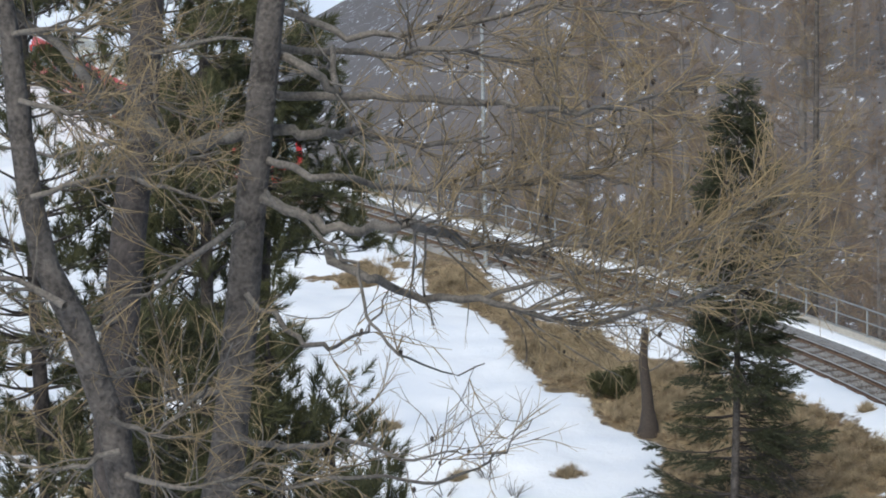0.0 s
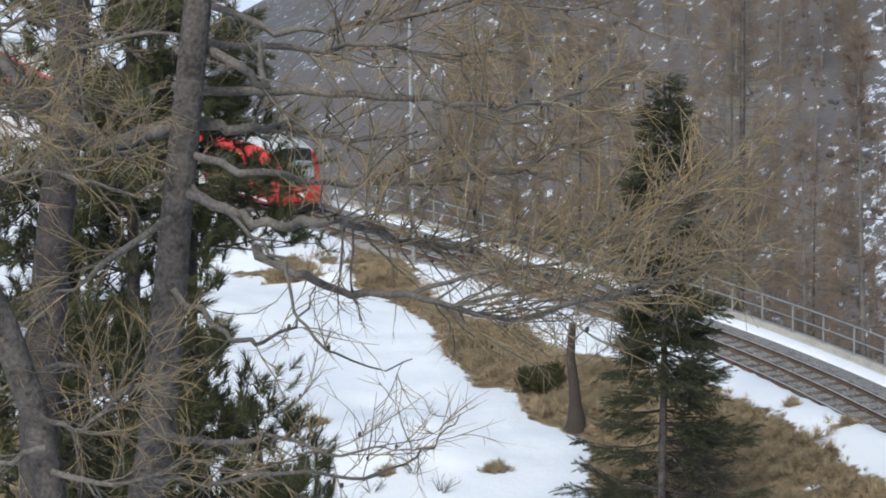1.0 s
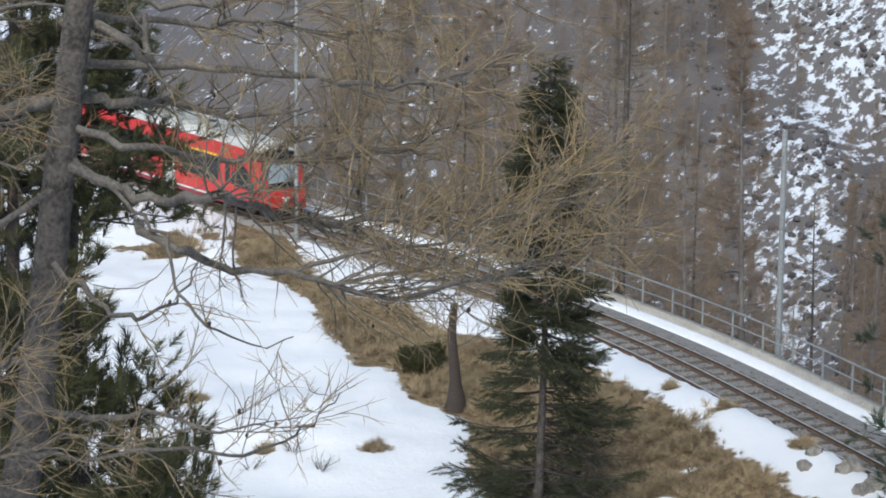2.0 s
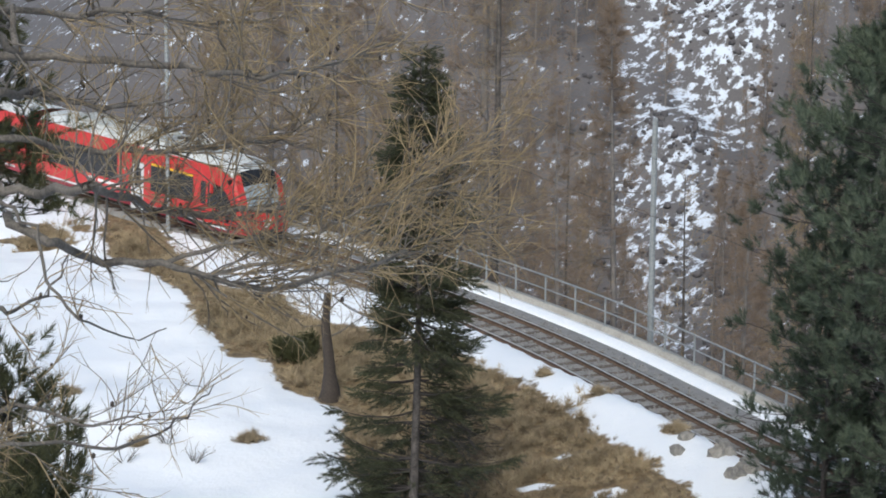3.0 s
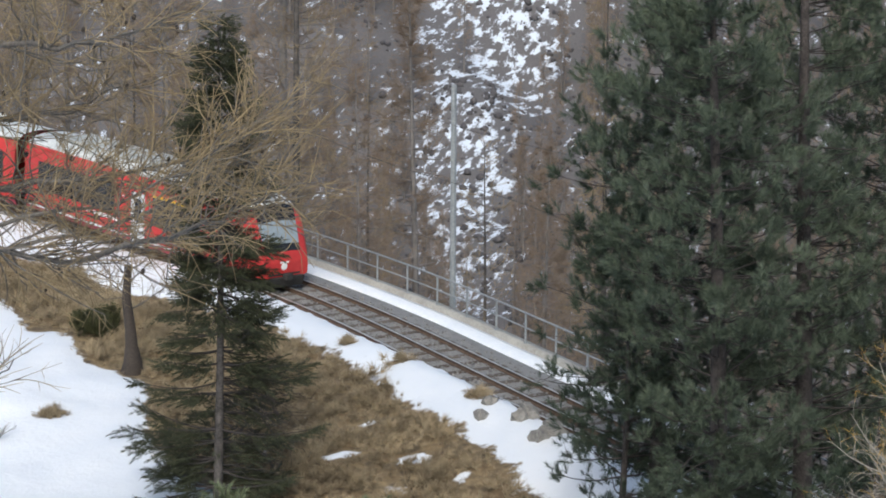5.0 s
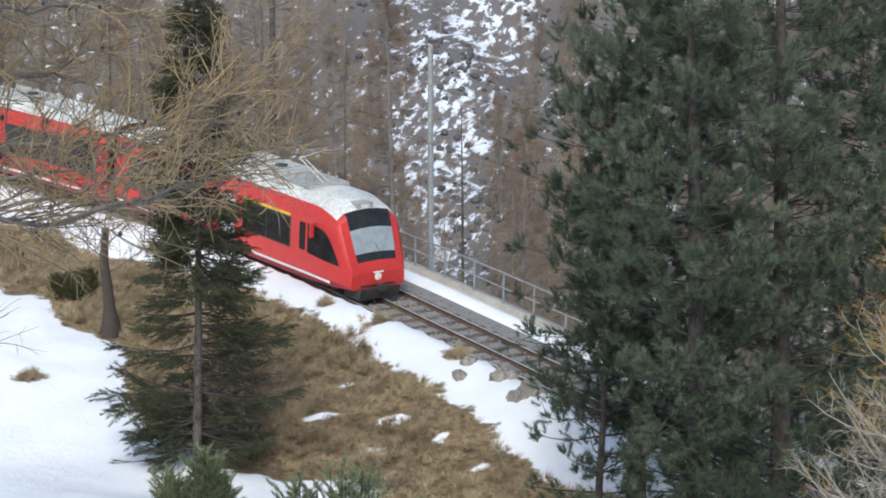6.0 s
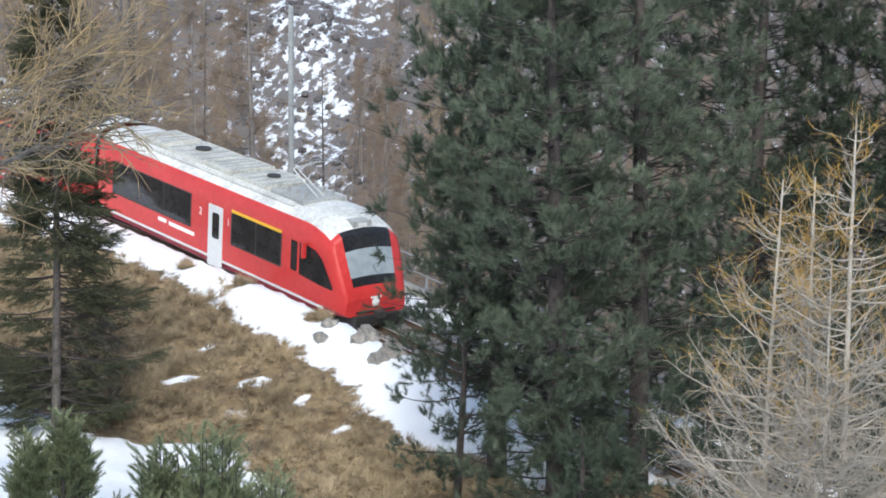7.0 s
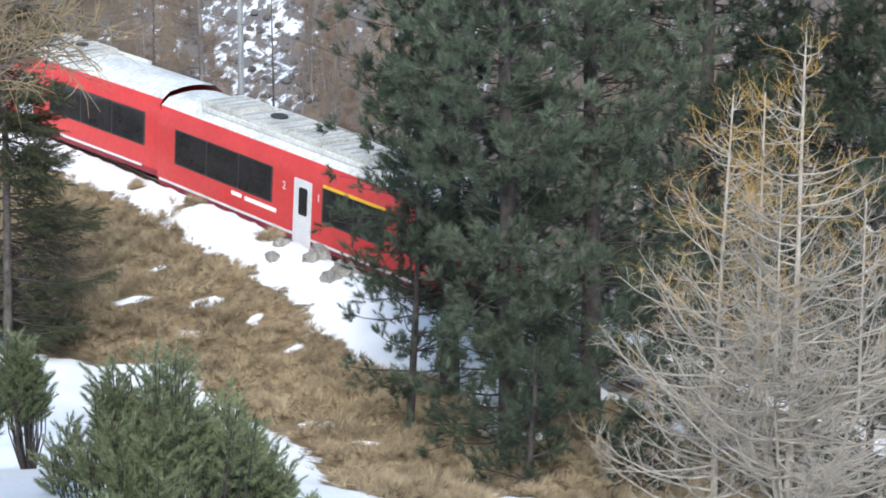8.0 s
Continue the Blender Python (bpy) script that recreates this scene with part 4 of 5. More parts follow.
def needle_tree(name, label, at, height, radius, seed, m, bark, start=0.12, per=5, gap=0.36, tufts=17, size=(0.3, 0.48), droop=0.15, lift=0.5, trunk=0.2, lean=(0, 0), kinds=None, shape=None, group="", open_front=0.0):
    """A conifer with whorls of limbs and tufts of needles along their outer part."""
    rng = np.random.default_rng(seed)
    tree = thing(name, label, "tree", at, group)
    t = Tubes(10)
    top = np.array([lean[0], lean[1], height])
    axis = [top * u + np.array([math.sin(u * 5 + seed), math.cos(u * 4 + seed), 0]) * 0.06 for u in np.linspace(0, 1, 9)]
    t.add(axis, trunk, 0.025)
    child("trunk", t.mesh("trunk", bark), tree, "dark scaly trunk")
    wood = Tubes(4)
    face = np.array([at[0], at[1]]) / math.hypot(at[0], at[1])
    P, D, Z = [], [], []
    h = height * start
    while h < height - 0.15:
        u = h / height
        reach = radius * (shape(u) if shape else min(1.0, 2.2 * (1 - u)) ** 0.8)
        p, _ = along(axis, u)
        for k in range(per):
            a = rng.uniform(0, 6.2832)
            if open_front and -math.cos(a) * face[0] - math.sin(a) * face[1] > 0.72 and rng.uniform() < open_front:
                continue
            l = reach * rng.uniform(0.42, 1.25)
            d = np.array([math.cos(a), math.sin(a), rng.uniform(-0.1, 0.3) - droop])
            pts = polyline(p, d, max(l, 0.2), 5, rng, 0.10, lift)
            wood.add(pts, 0.012 + 0.018 * (1 - u), 0.006)
            n = max(1, round(tufts * (0.25 + 0.75 * l / radius) / 4))
            for q in range(n):
                w = rng.uniform(0.2, 1.0) ** 0.7 if q else 0.999
                tp, td = along(pts, min(w, 0.999))
                off = rng.normal(size=3) * (0.12 + 0.17 * l) * (1 - 0.6 * w) * np.array([1, 1, 0.35])
                c = tp + off + np.array([0, 0, 0.05])
                wood.add([tp, c], 0.007, 0.005)
                for j in range(4):
                    P.append(c + rng.normal(size=3) * 0.075)
                    D.append(td * 0.5 + off * 0.7 + np.array([0, 0, 1.1 * lift]) + rng.normal(size=3) * 0.45)
                    Z.append(rng.uniform(*size))
        h += gap * rng.uniform(0.7, 1.3)
    child("branchwork", wood.mesh("branches", bark), tree, kind="stuff")
    kinds = kinds or [tuft(rng, 30, 0.62, 0.055, 0.95, 0.55) for k in range(5)]
    child("foliage", scatter("needles", kinds, P, D, Z, m, rng), tree, "dense tufts of needles", kind="stuff")
    return tree


def spruce_tree(at, height, seed):
    """A ragged spruce: tiers of hanging boughs, the foot of its trunk bare towards the slope."""
    rng = np.random.default_rng(seed)
    tree = thing("spruce", "ragged spruce, olive above and dark below, in dry grass", "tree", at)
    face = np.array([at[0], at[1]]) / math.hypot(at[0], at[1])
    t = Tubes(10)
    axis = [np.array([math.sin(u * 3) * 0.08 + 0.12 * u, 0.0, height * u]) for u in np.linspace(0, 1, 9)]
    t.add(axis, 0.125, 0.02)
    child("trunk", t.mesh("trunk", BARK), tree, "grey bare trunk")
    wood, P, D, Z = Tubes(4), [], [], []
    h = 0.7
    while h < height - 0.1:
        u = h / height
        reach = float(np.interp(u, [0, 0.1, 0.3, 0.5, 0.62, 0.8, 0.93, 1], [1.9, 2.4, 2.15, 1.6, 1.35, 1.0, 0.5, 0.08])) * (0.86 + 0.2 * math.sin(h * 4.1))
        p, _ = along(axis, u)
        for k in range(9):
            a = rng.uniform(0, 6.2832)
            way = np.array([math.cos(a), math.sin(a)])
            if u < 0.42 and -way @ face > 0.5 and rng.uniform() < 0.7:
                continue
            l = max(0.15, reach * rng.uniform(0.5, 1.12))
            pts = polyline(p, (way[0], way[1], rng.uniform(-0.42, -0.1) if u < 0.6 else rng.uniform(-0.2, 0.35)), l, 6, rng, 0.07, 0.45)
            wood.add(pts, 0.012 + 0.02 * (1 - u), 0.005)
            side = np.array([-way[1], way[0], 0.0])
            for q in range(max(3, int(l * (26 if u < 0.45 else 24)))):
                w = rng.uniform(0.18, 1.0)
                tp, td = along(pts, min(w, 0.999))
                g = rng.normal() * 0.28 * l * (1.05 - w) + rng.normal() * 0.05
                c = tp + side * g - np.array([0, 0, 0.32 * abs(g) + rng.uniform(0, 0.1)])
                P.append(c)
                D.append(td + side * np.sign(g) * 0.6 + np.array([0, 0, rng.uniform(-0.55, 0.15)]) + rng.normal(size=3) * 0.15)
                Z.append(rng.uniform(0.28, 0.5))
        h += (0.36 if u < 0.45 else 0.24) * rng.uniform(0.7, 1.3)
    # dead twigs on the sheltered side
    dead = Tubes(3)
    for k in range(60):
        z = rng.uniform(1.2, 4.2)
        p, _ = along(axis, z / height)
        a = rng.uniform(-0.7, 0.7)
        pts = polyline(p, (math.cos(a), math.sin(a), -0.1), rng.uniform(1.2, 2.5), 5, rng, 0.18, -0.3)
        dead.add(pts, 0.014, 0.004)
        for q in range(4):
            tp, td = along(pts, rng.uniform(0.4, 0.95))
            dead.add(polyline(tp, td + rng.normal(size=3) * 0.6, rng.uniform(0.25, 0.6), 3, rng, 0.2, -0.2), 0.008, 0.003)
    child("deadwood", dead.mesh("deadwood", BARK_DARK), tree, "bare dead twigs", kind="stuff")
    child("branchwork", wood.mesh("branches", BARK_DARK), tree, kind="stuff")
    kinds = [tuft(rng, 30, 0.26, 0.04, 1.0, 0.95) for k in range(5)]
    child("foliage", scatter("needles", kinds, P, D, Z, NEEDLE_SPRUCE, rng), tree, "hanging sprays of short needles", kind="stuff")
    return tree


def line(*p, d=20.0, wave=0.25, seed=0):
    """A limb by bearings: (bearing, height angle) pairs at about d metres."""
    rng = np.random.default_rng(seed)
    out = []
    for k, (az, el) in enumerate(p):
        out.append(sight(az, el, d + rng.normal() * wave * min(k, 3)))
    pts = []
    for a, b in zip(out, out[1:]):
        for k in range(4):
            pts.append(a + (b - a) * k / 4 + rng.normal(size=3) * 0.02)
    return pts + [out[-1]]


def fg_larches():
    # the old larch whose limbs reach across the view
    g = spot(-6.6, 20.0)
    trunk = [g, *[sight(a, e, 20.0) for a, e in ((-6.2, -15.5), (-5.6, -12.9), (-5.15, -9.5), (-4.9, -7.3), (-4.55, -4.6), (-4.16, -1.7), (-3.9, 2.5), (-3.7, 7.0))]]
    L = [
        (line((-4.9, -4.9), (-6.4, -5.3), (-7.6, -4.6), (-8.6, -3.8), (-9.6, -2.5), (-10.7, -1.7), (-12.0, -0.4), seed=1), 0.075, 0.02, 0.5, 0.2),
        (line((-4.5, -6.6), (-3.4, -7.2), (-2.4, -7.5), (-0.9, -7.4), (0.6, -7.9), (2.0, -8.1), (4.0, -7.9), (6.4, -7.5), (8.6, -7.6), d=19.6, seed=2), 0.055, 0.012, 0.85, 0.36),
        (line((-3.1, -8.0), (-2.0, -8.7), (-0.8, -9.2), (0.9, -9.3), (2.4, -9.7), (3.8, -9.9), (5.6, -9.5), (7.4, -8.9), (8.8, -8.3), d=19.2, seed=3), 0.045, 0.010, 0.85, 0.42),
        (line((-4.4, -4.9), (-3.2, -5.0), (-2.0, -5.0), (-0.6, -5.4), (1.2, -5.2), d=20.3, seed=4), 0.06, 0.012, 0.5, 0.3),
        (line((-4.3, -3.0), (-3.2, -3.4), (-2.6, -4.0), (-2.7, -2.9), (-2.8, -3.4), d=20.2, seed=5), 0.05, 0.02, 0.3, 0.3),
        (line((-4.2, -2.9), (-2.0, -3.1), (0.0, -3.0), (2.2, -3.3), (4.2, -3.1), d=20.4, seed=6), 0.04, 0.008, 0.7, 0.3),
        (line((-4.0, -1.9), (-2.2, -2.6), (0.2, -2.4), (2.6, -2.0), (5.2, -2.2), (7.5, -1.6), d=20.6, seed=7), 0.04, 0.008, 0.7, 0.25),
        (line((-4.9, -7.2), (-6.2, -7.9), (-7.4, -8.9), (-8.8, -9.4), d=19.4, seed=8), 0.035, 0.008, 0.5, 0.2),
        (line((-5.0, -9.0), (-3.8, -10.2), (-2.9, -10.4), (-2.0, -10.0), (-1.4, -9.0), d=19.3, seed=9), 0.03, 0.007, 0.14, 0.3),
        (line((-5.3, -11.2), (-6.6, -11.6), (-7.6, -10.7), (-8.8, -10.9), (-10.2, -10.2), d=19.2, seed=10), 0.04, 0.008, 0.8, 0.15),
        (line((-5.6, -12.6), (-4.2, -12.9), (-2.8, -12.7), (-1.2, -13.2), (0.3, -13.1), d=19.0, seed=11), 0.035, 0.008, 0.45, 0.15),
        (line((-5.9, -13.6), (-4.4, -13.9), (-2.6, -13.6), (-0.6, -13.9), (0.7, -13.6), (1.5, -13.0), (2.2, -12.3), d=18.6, seed=12), 0.026, 0.005, 0.2, 0.1),
        (line((-4.6, -5.6), (-2.8, -6.2), (-0.6, -6.5), (1.8, -6.4), (3.6, -6.3), (5.0, -5.6), d=20.0, seed=13), 0.04, 0.007, 0.7, 0.4),
        (line((-4.5, -4.0), (-1.6, -4.2), (1.0, -4.3), (3.4, -4.7), (5.4, -4.3), (7.0, -3.6), d=20.5, seed=14), 0.045, 0.007, 0.6, 0.45),
        (line((1.0, -9.3), (3.0, -8.7), (5.0, -8.5), (7.2, -7.4), (8.3, -6.6), d=19.4, seed=15), 0.022, 0.006, 1.0, 0.25),
        (line((2.0, -9.6), (4.4, -9.2), (6.4, -8.4), (8.0, -7.3), (8.9, -6.2), d=19.1, seed=16), 0.022, 0.006, 1.0, 0.25),
        (line((-4.4, -6.4), (-3.2, -7.6), (-2.2, -8.3), (-2.0, -9.6), (-1.2, -10.6), (0.2, -11.2), (1.0, -10.9), d=19.0, seed=17), 0.022, 0.005, 0.07, 0.3),
    ]
    bare_tree("larch", "old leafless larch with long grey limbs and small cones", g, [(trunk, 0.19, 0.10)], L, TWIG, 21, subs=13, sub_len=1.2, twigs=8, twig_len=(0.25, 0.7), lift=0.22, cones=0.16, r_twig=0.0115, ragged=0.26, spread=0.75)
    # leaning stem and the straight trunk behind it
    g = spot(-8.3, 18.5)
    stem = [g, *[sight(a, e, 18.5) for a, e in ((-8.1, -15), (-8.5, -12.2), (-9.3, -9.6), (-10.0, -8.1), (-10.3, -6.5), (-10.5, -4.4), (-10.6, -2.6), (-10.9, -0.5), (-11.2, 2.5))]]
    L = [(line((-8.6, -12.0), (-7.4, -12.4), (-6.2, -11.4), (-5.4, -10.2), d=18.2, seed=31), 0.03, 0.006),
         (line((-9.6, -9.0), (-10.8, -8.4), (-12, -8.6), d=18.2, seed=32), 0.04, 0.01),
         (line((-10.2, -6.4), (-8.6, -6.0), (-7.0, -5.9), (-5.6, -5.4), d=18.3, seed=33), 0.025, 0.006),
         (line((-10.5, -4.0), (-8.8, -4.4), (-7.2, -4.2), (-5.6, -4.6), d=18.3, seed=34), 0.025, 0.006),
         (line((-8.4, -12.8), (-10, -13.2), (-11.6, -12.6), d=18.2, seed=35), 0.03, 0.006),
         (line((-8.3, -13.4), (-6.6, -13.8), (-4.8, -13.3), (-3.4, -13.6), d=18.2, seed=36), 0.03, 0.006),
         (line((-10.6, -2.4), (-8.4, -2.2), (-6.4, -2.8), d=18.4, seed=37), 0.025, 0.006)]
    bare_tree("larch", "leaning leafless larch with a curved grey stem", g, [(stem, 0.14, 0.07)], L, TWIG, 22, subs=14, sub_len=0.8, twigs=9, twig_len=(0.2, 0.5), lift=0.3, r_twig=0.011)
    g = spot(-8.7, 24.0)
    trunk = [g, *[sight(a, e, 24.0) for a, e in ((-8.5, -12), (-8.0, -8), (-7.5, -4.5), (-7.2, -1.6), (-7.0, 4.0))]]
    L = [(line((-7.8, -6), (-6, -6.6), (-4.4, -6.0), d=23.8, seed=41), 0.03, 0.006), (line((-7.6, -5), (-9.6, -5.4), (-11.5, -5), d=23.8, seed=42), 0.03, 0.006),
         (line((-8.2, -9.5), (-9.8, -10), (-11.5, -9.4), d=23.8, seed=43), 0.03, 0.006), (line((-7.4, -3), (-5.4, -2.6), (-3.2, -2.9), d=23.8, seed=44), 0.03, 0.006)]
    bare_tree("larch", "straight dark larch trunk among the pines", g, [(trunk, 0.22, 0.15)], L, TWIG, 23, subs=13, sub_len=0.75, twigs=8, twig_len=(0.2, 0.4), lift=0.3, bark=BARK_DARK, r_twig=0.010)


def slim_larch(at, height, seed, name, label, group="", reach=0.22, thick=0.10, stems=1, twig=None, tip=None, tip_share=9.0, subs=5, sub_len=0.5, twigs=5, twig_len=(0.2, 0.4), rise=0.35, gap=0.22, r_twig=0.012, low=0.08, wood=None):
    """A leafless larch grown straight, with level limbs all the way up."""
    rng = np.random.default_rng(seed)
    o = np.array(tuple(at))
    S, L = [], []
    for k in range(stems):
        off = np.array([rng.normal() * 0.5, rng.normal() * 0.4, 0]) * (k > 0)
        hh = height * (1 - 0.16 * k * rng.uniform(0.5, 1.2))
        ax = [o + off * min(1, u * 3) + np.array([math.sin(u * 4 + seed) * 0.05, math.cos(u * 3) * 0.05, hh * u]) for u in np.linspace(0, 1, 9)]
        S.append((ax, thick * (1 - 0.2 * k), 0.012))
        h = hh * low
        while h < hh * 0.985:
            u = h / hh
            p, _ = along(ax, u)
            for q in range(2):
                a = rng.uniform(0, 6.28)
                l = max(0.15, height * reach * (1 - u) ** 0.85 * rng.uniform(0.5, 1.15))
                L.append((polyline(p, (math.cos(a), math.sin(a), rng.uniform(-0.15, 0.15)), l, 5, rng, 0.10, rise), 0.008 + 0.022 * (1 - u), 0.004))
            h += gap * rng.uniform(0.6, 1.4)
    return bare_tree(name, label, at, S, L, twig or TWIG, seed + 50, subs=subs, sub_len=sub_len, twigs=twigs, twig_len=twig_len, lift=0.5, tip_mat=tip, tip_from=o[2] + height * tip_share, group=group, r_twig=r_twig, bark=wood, wood=wood)


def far_larch_parts(seed, height, blades):
    """A cheap leafless larch for the far woods: points and triangles, trunk and twigs apart."""
    rng = np.random.default_rng(seed)
    t, lt = Tubes(5), Tubes(4)
    t.add([(0, 0, 0), (0.05, 0, height * 0.5), (0, 0.03, height)], height * 0.011, 0.02)
    P, D, Z = [], [], []
    h = height * 0.12
    while h < height:
        u = h / height
        for k in range(3):
            a = rng.uniform(0, 6.28)
            l = height * 0.17 * (1 - u) ** 0.8 * rng.uniform(0.5, 1.2) + 0.1
            pts = polyline((0, 0, h), (math.cos(a), math.sin(a), rng.uniform(-0.2, 0.1)), l, 3, rng, 0.1, 0.3)
            lt.add(pts, 0.022, 0.008)
            for q in range(blades):
                p, d = along(pts, rng.uniform(0.2, 0.999))
                P.append(p)
                D.append(d + rng.normal(size=3) * 0.6 + np.array([0, 0, 0.2]))
                Z.append(rng.uniform(0.35, 0.8))
        h += height * 0.022 * rng.uniform(0.7, 1.3)
    kinds = [tuft(rng, 5, 0.8, 0.022, 0.8, 0.3) for k in range(3)]
    return t, lt, (P, D, Z, kinds), rng


def build_woods():
    rng = np.random.default_rng(77)
    # larches just behind the railing: things of their own
    spots = [(-24.5, 9, 24), (-34, 12, 21), (-17.5, 6.5, 10), (-11, 9, 10), (-7.5, 13, 10), (-4, 18, 14), (-40, 11, 17),
             (-29, 22, 23), (-20, 26, 19), (-1, 22, 15), (-26, 34, 24), (3, 34, 19), (-33, 38, 22), (-13, 30, 14)]
    temps = []
    for k in range(3):
        t, lt, (P, D, Z, kinds), r2 = far_larch_parts(200 + k, 16.0, 15)
        tree = thing("larch", "leafless brown larch on the slope behind the railing", "tree", (0, 0, -200), "larches behind the railing")
        child("trunk", t.mesh("trunk", FAR_TRUNK), tree, "thin grey trunk")
        child("limb", lt.mesh("limb", FAR_TRUNK), tree, "thin level limbs", kind="stuff")
        child("crown", scatter("crown", kinds, P, D, Z, FAR_TWIG, r2), tree, "brown leafless twigs", kind="stuff")
        temps.append(tree)
    used = set()
    for i, (s, q, h) in enumerate(spots):
        p = on_track(s, q)
        p.z = land(p.x, p.y) - 0.1
        m = Matrix.Translation(p) @ Euler((rng.normal() * 0.02, rng.normal() * 0.02, rng.uniform(0, 6.28))).to_matrix().to_4x4()
        k = i % 3
        ob = temps[k] if k not in used else copy_thing(temps[k], m)
        used.add(k)
        ob.matrix_basis = m
        ob.scale = (h / 16.0,) * 3
    # the woods on the far slope
    t, lt, (P, D, Z, kinds), r2 = far_larch_parts(300, 14.0, 4)
    tv, tf = np.concatenate(t.v + lt.v), np.concatenate(t.f + [f + t.n for f in lt.f])
    tw = scatter("far", kinds, P, D, np.array(Z) * 1.5, FAR_TWIG, r2)
    wv = np.zeros(len(tw.vertices) * 3)
    tw.vertices.foreach_get("co", wv)
    wv = wv.reshape(-1, 3)
    wf = np.arange(len(wv)).reshape(-1, 3)
    pos, sc = [], []
    while len(pos) < 1500:
        az, r = rng.uniform(0.5, 40), rng.uniform(178, 430) 
        x, y = r * math.sin(radians(az)), r * math.cos(radians(az))
        if rng.uniform() < 0.96 * gully(x, y):
            continue
        z = mountain_z(x, y)
        if z > 15 + 430 * math.tan(radians(crest(az))) - 4 or math.degrees(math.atan2(z - 15, r)) > 3:
            continue
        pos.append((x, y, z - 0.3))
        sc.append(rng.uniform(0.6, 1.15))
    up = np.tile((0, 0, 1.0), (len(pos), 1))
    wood = scatter("far_trunks", [(tv, tf)], pos, up, sc, FAR_TRUNK, np.random.default_rng(1))
    tagged(new("far_wood_trunks", wood), "grey trunks of a far leafless larch wood", "woods", kind="stuff")
    twg = scatter("far_twigs", [(wv, wf)], pos, up, sc, FAR_TWIG, np.random.default_rng(1))
    tagged(new("far_wood_twigs", twg), "brown haze of leafless twigs on the far slope", "woods", kind="stuff")
    bpy.data.meshes.remove(tw)


def build_conifers():
    rng = np.random.default_rng(8)
    spruce_tree(spot(7.29, 54.5), 12.2, 61)
    pine = [tuft(rng, 46, 0.46, 0.036, 0.95, 0.6) for k in range(5)]
    col = lambda u: (0.75 + 0.25 * min(1, u * 3)) * min(1.0, 2.6 * (1 - u)) ** 0.7
    for az, d, h, r, sd, lean, st, bare in ((17.75, 49.5, 8.0, 1.9, 62, (0.1, 0), 0.10, 0), (20.3, 47, 15.5, 2.5, 63, (-0.5, 0), 0.02, 0), (22.35, 49, 18, 2.5, 64, (-0.35, 0), 0.06, 0.93), (18.65, 51, 12.8, 2.35, 65, (0, 0), 0.12, 0),
                                            (25.2, 56, 20, 3.4, 66, (0, 0), 0.03, 0), (28.6, 58, 21, 3.6, 67, (0, 0), 0.03, 0), (31.8, 54, 20, 3.4, 68, (0, 0), 0.03, 0),
                                            (26.6, 44, 6.5, 1.9, 69, (0, 0), 0.03, 0), (29.6, 43, 7.2, 2.1, 70, (0, 0), 0.03, 0), (24.2, 44, 5.0, 1.5, 79, (0, 0), 0.05, 0), (20.9, 43.5, 3.0, 1.2, 80, (0, 0), 0.08, 0)):
        # pines 63 and 64 take the needle tone with light painted in
        needle_tree("stone_pine", "tall dense dark green stone pine beside the track" if h > 10 else "small dark stone pine with open branches", spot(az, d), h, r, sd, NEEDLE_GREY_LIT if sd in (63, 64) else NEEDLE, BARK_DARK, st, 7 if h > 19 else 6 if h > 10 else 4,
                    0.34 if h > 10 else 0.38, 21 if h > 10 else 19, (0.30, 0.46) if h > 10 else (0.24, 0.38), 0.12, 0.5, 0.25 if h > 10 else 0.10, lean, pine, col, "stone pines beside the track", bare)
    for az, d, h, r, sd in ((-10.2, 31, 15, 2.0, 71), (-7.4, 33, 15.5, 1.7, 72), (-6.0, 31, 13.2, 1.35, 73), (-3.0, 33, 4.4, 1.2, 74), (-4.4, 27, 4.8, 1.3, 75), (-2.4, 24.5, 2.9, 1.0, 76), (-7.3, 26, 5.0, 1.3, 77)):
        needle_tree("stone_pine", "olive green stone pine behind bare larches", spot(az, d), h, r, sd, NEEDLE_OLIVE, BARK_DARK, 0.12 if az < -10 else 0.06, 5, 0.4 if h > 10 else 0.34, 18, (0.26, 0.42), 0.1, 0.6, 0.14, (0, 0), pine, col, "stone pines behind the larches")
    needle_tree("stone_pine", "dark pine with a high crown behind the old larch", spot(-4.75, 33), 11.0, 1.75, 78, NEEDLE_OLIVE, BARK_DARK, 0.62, 6, 0.28, 24, (0.26, 0.40), 0.25, 0.35, 0.14, (0.3, 0), pine, col)


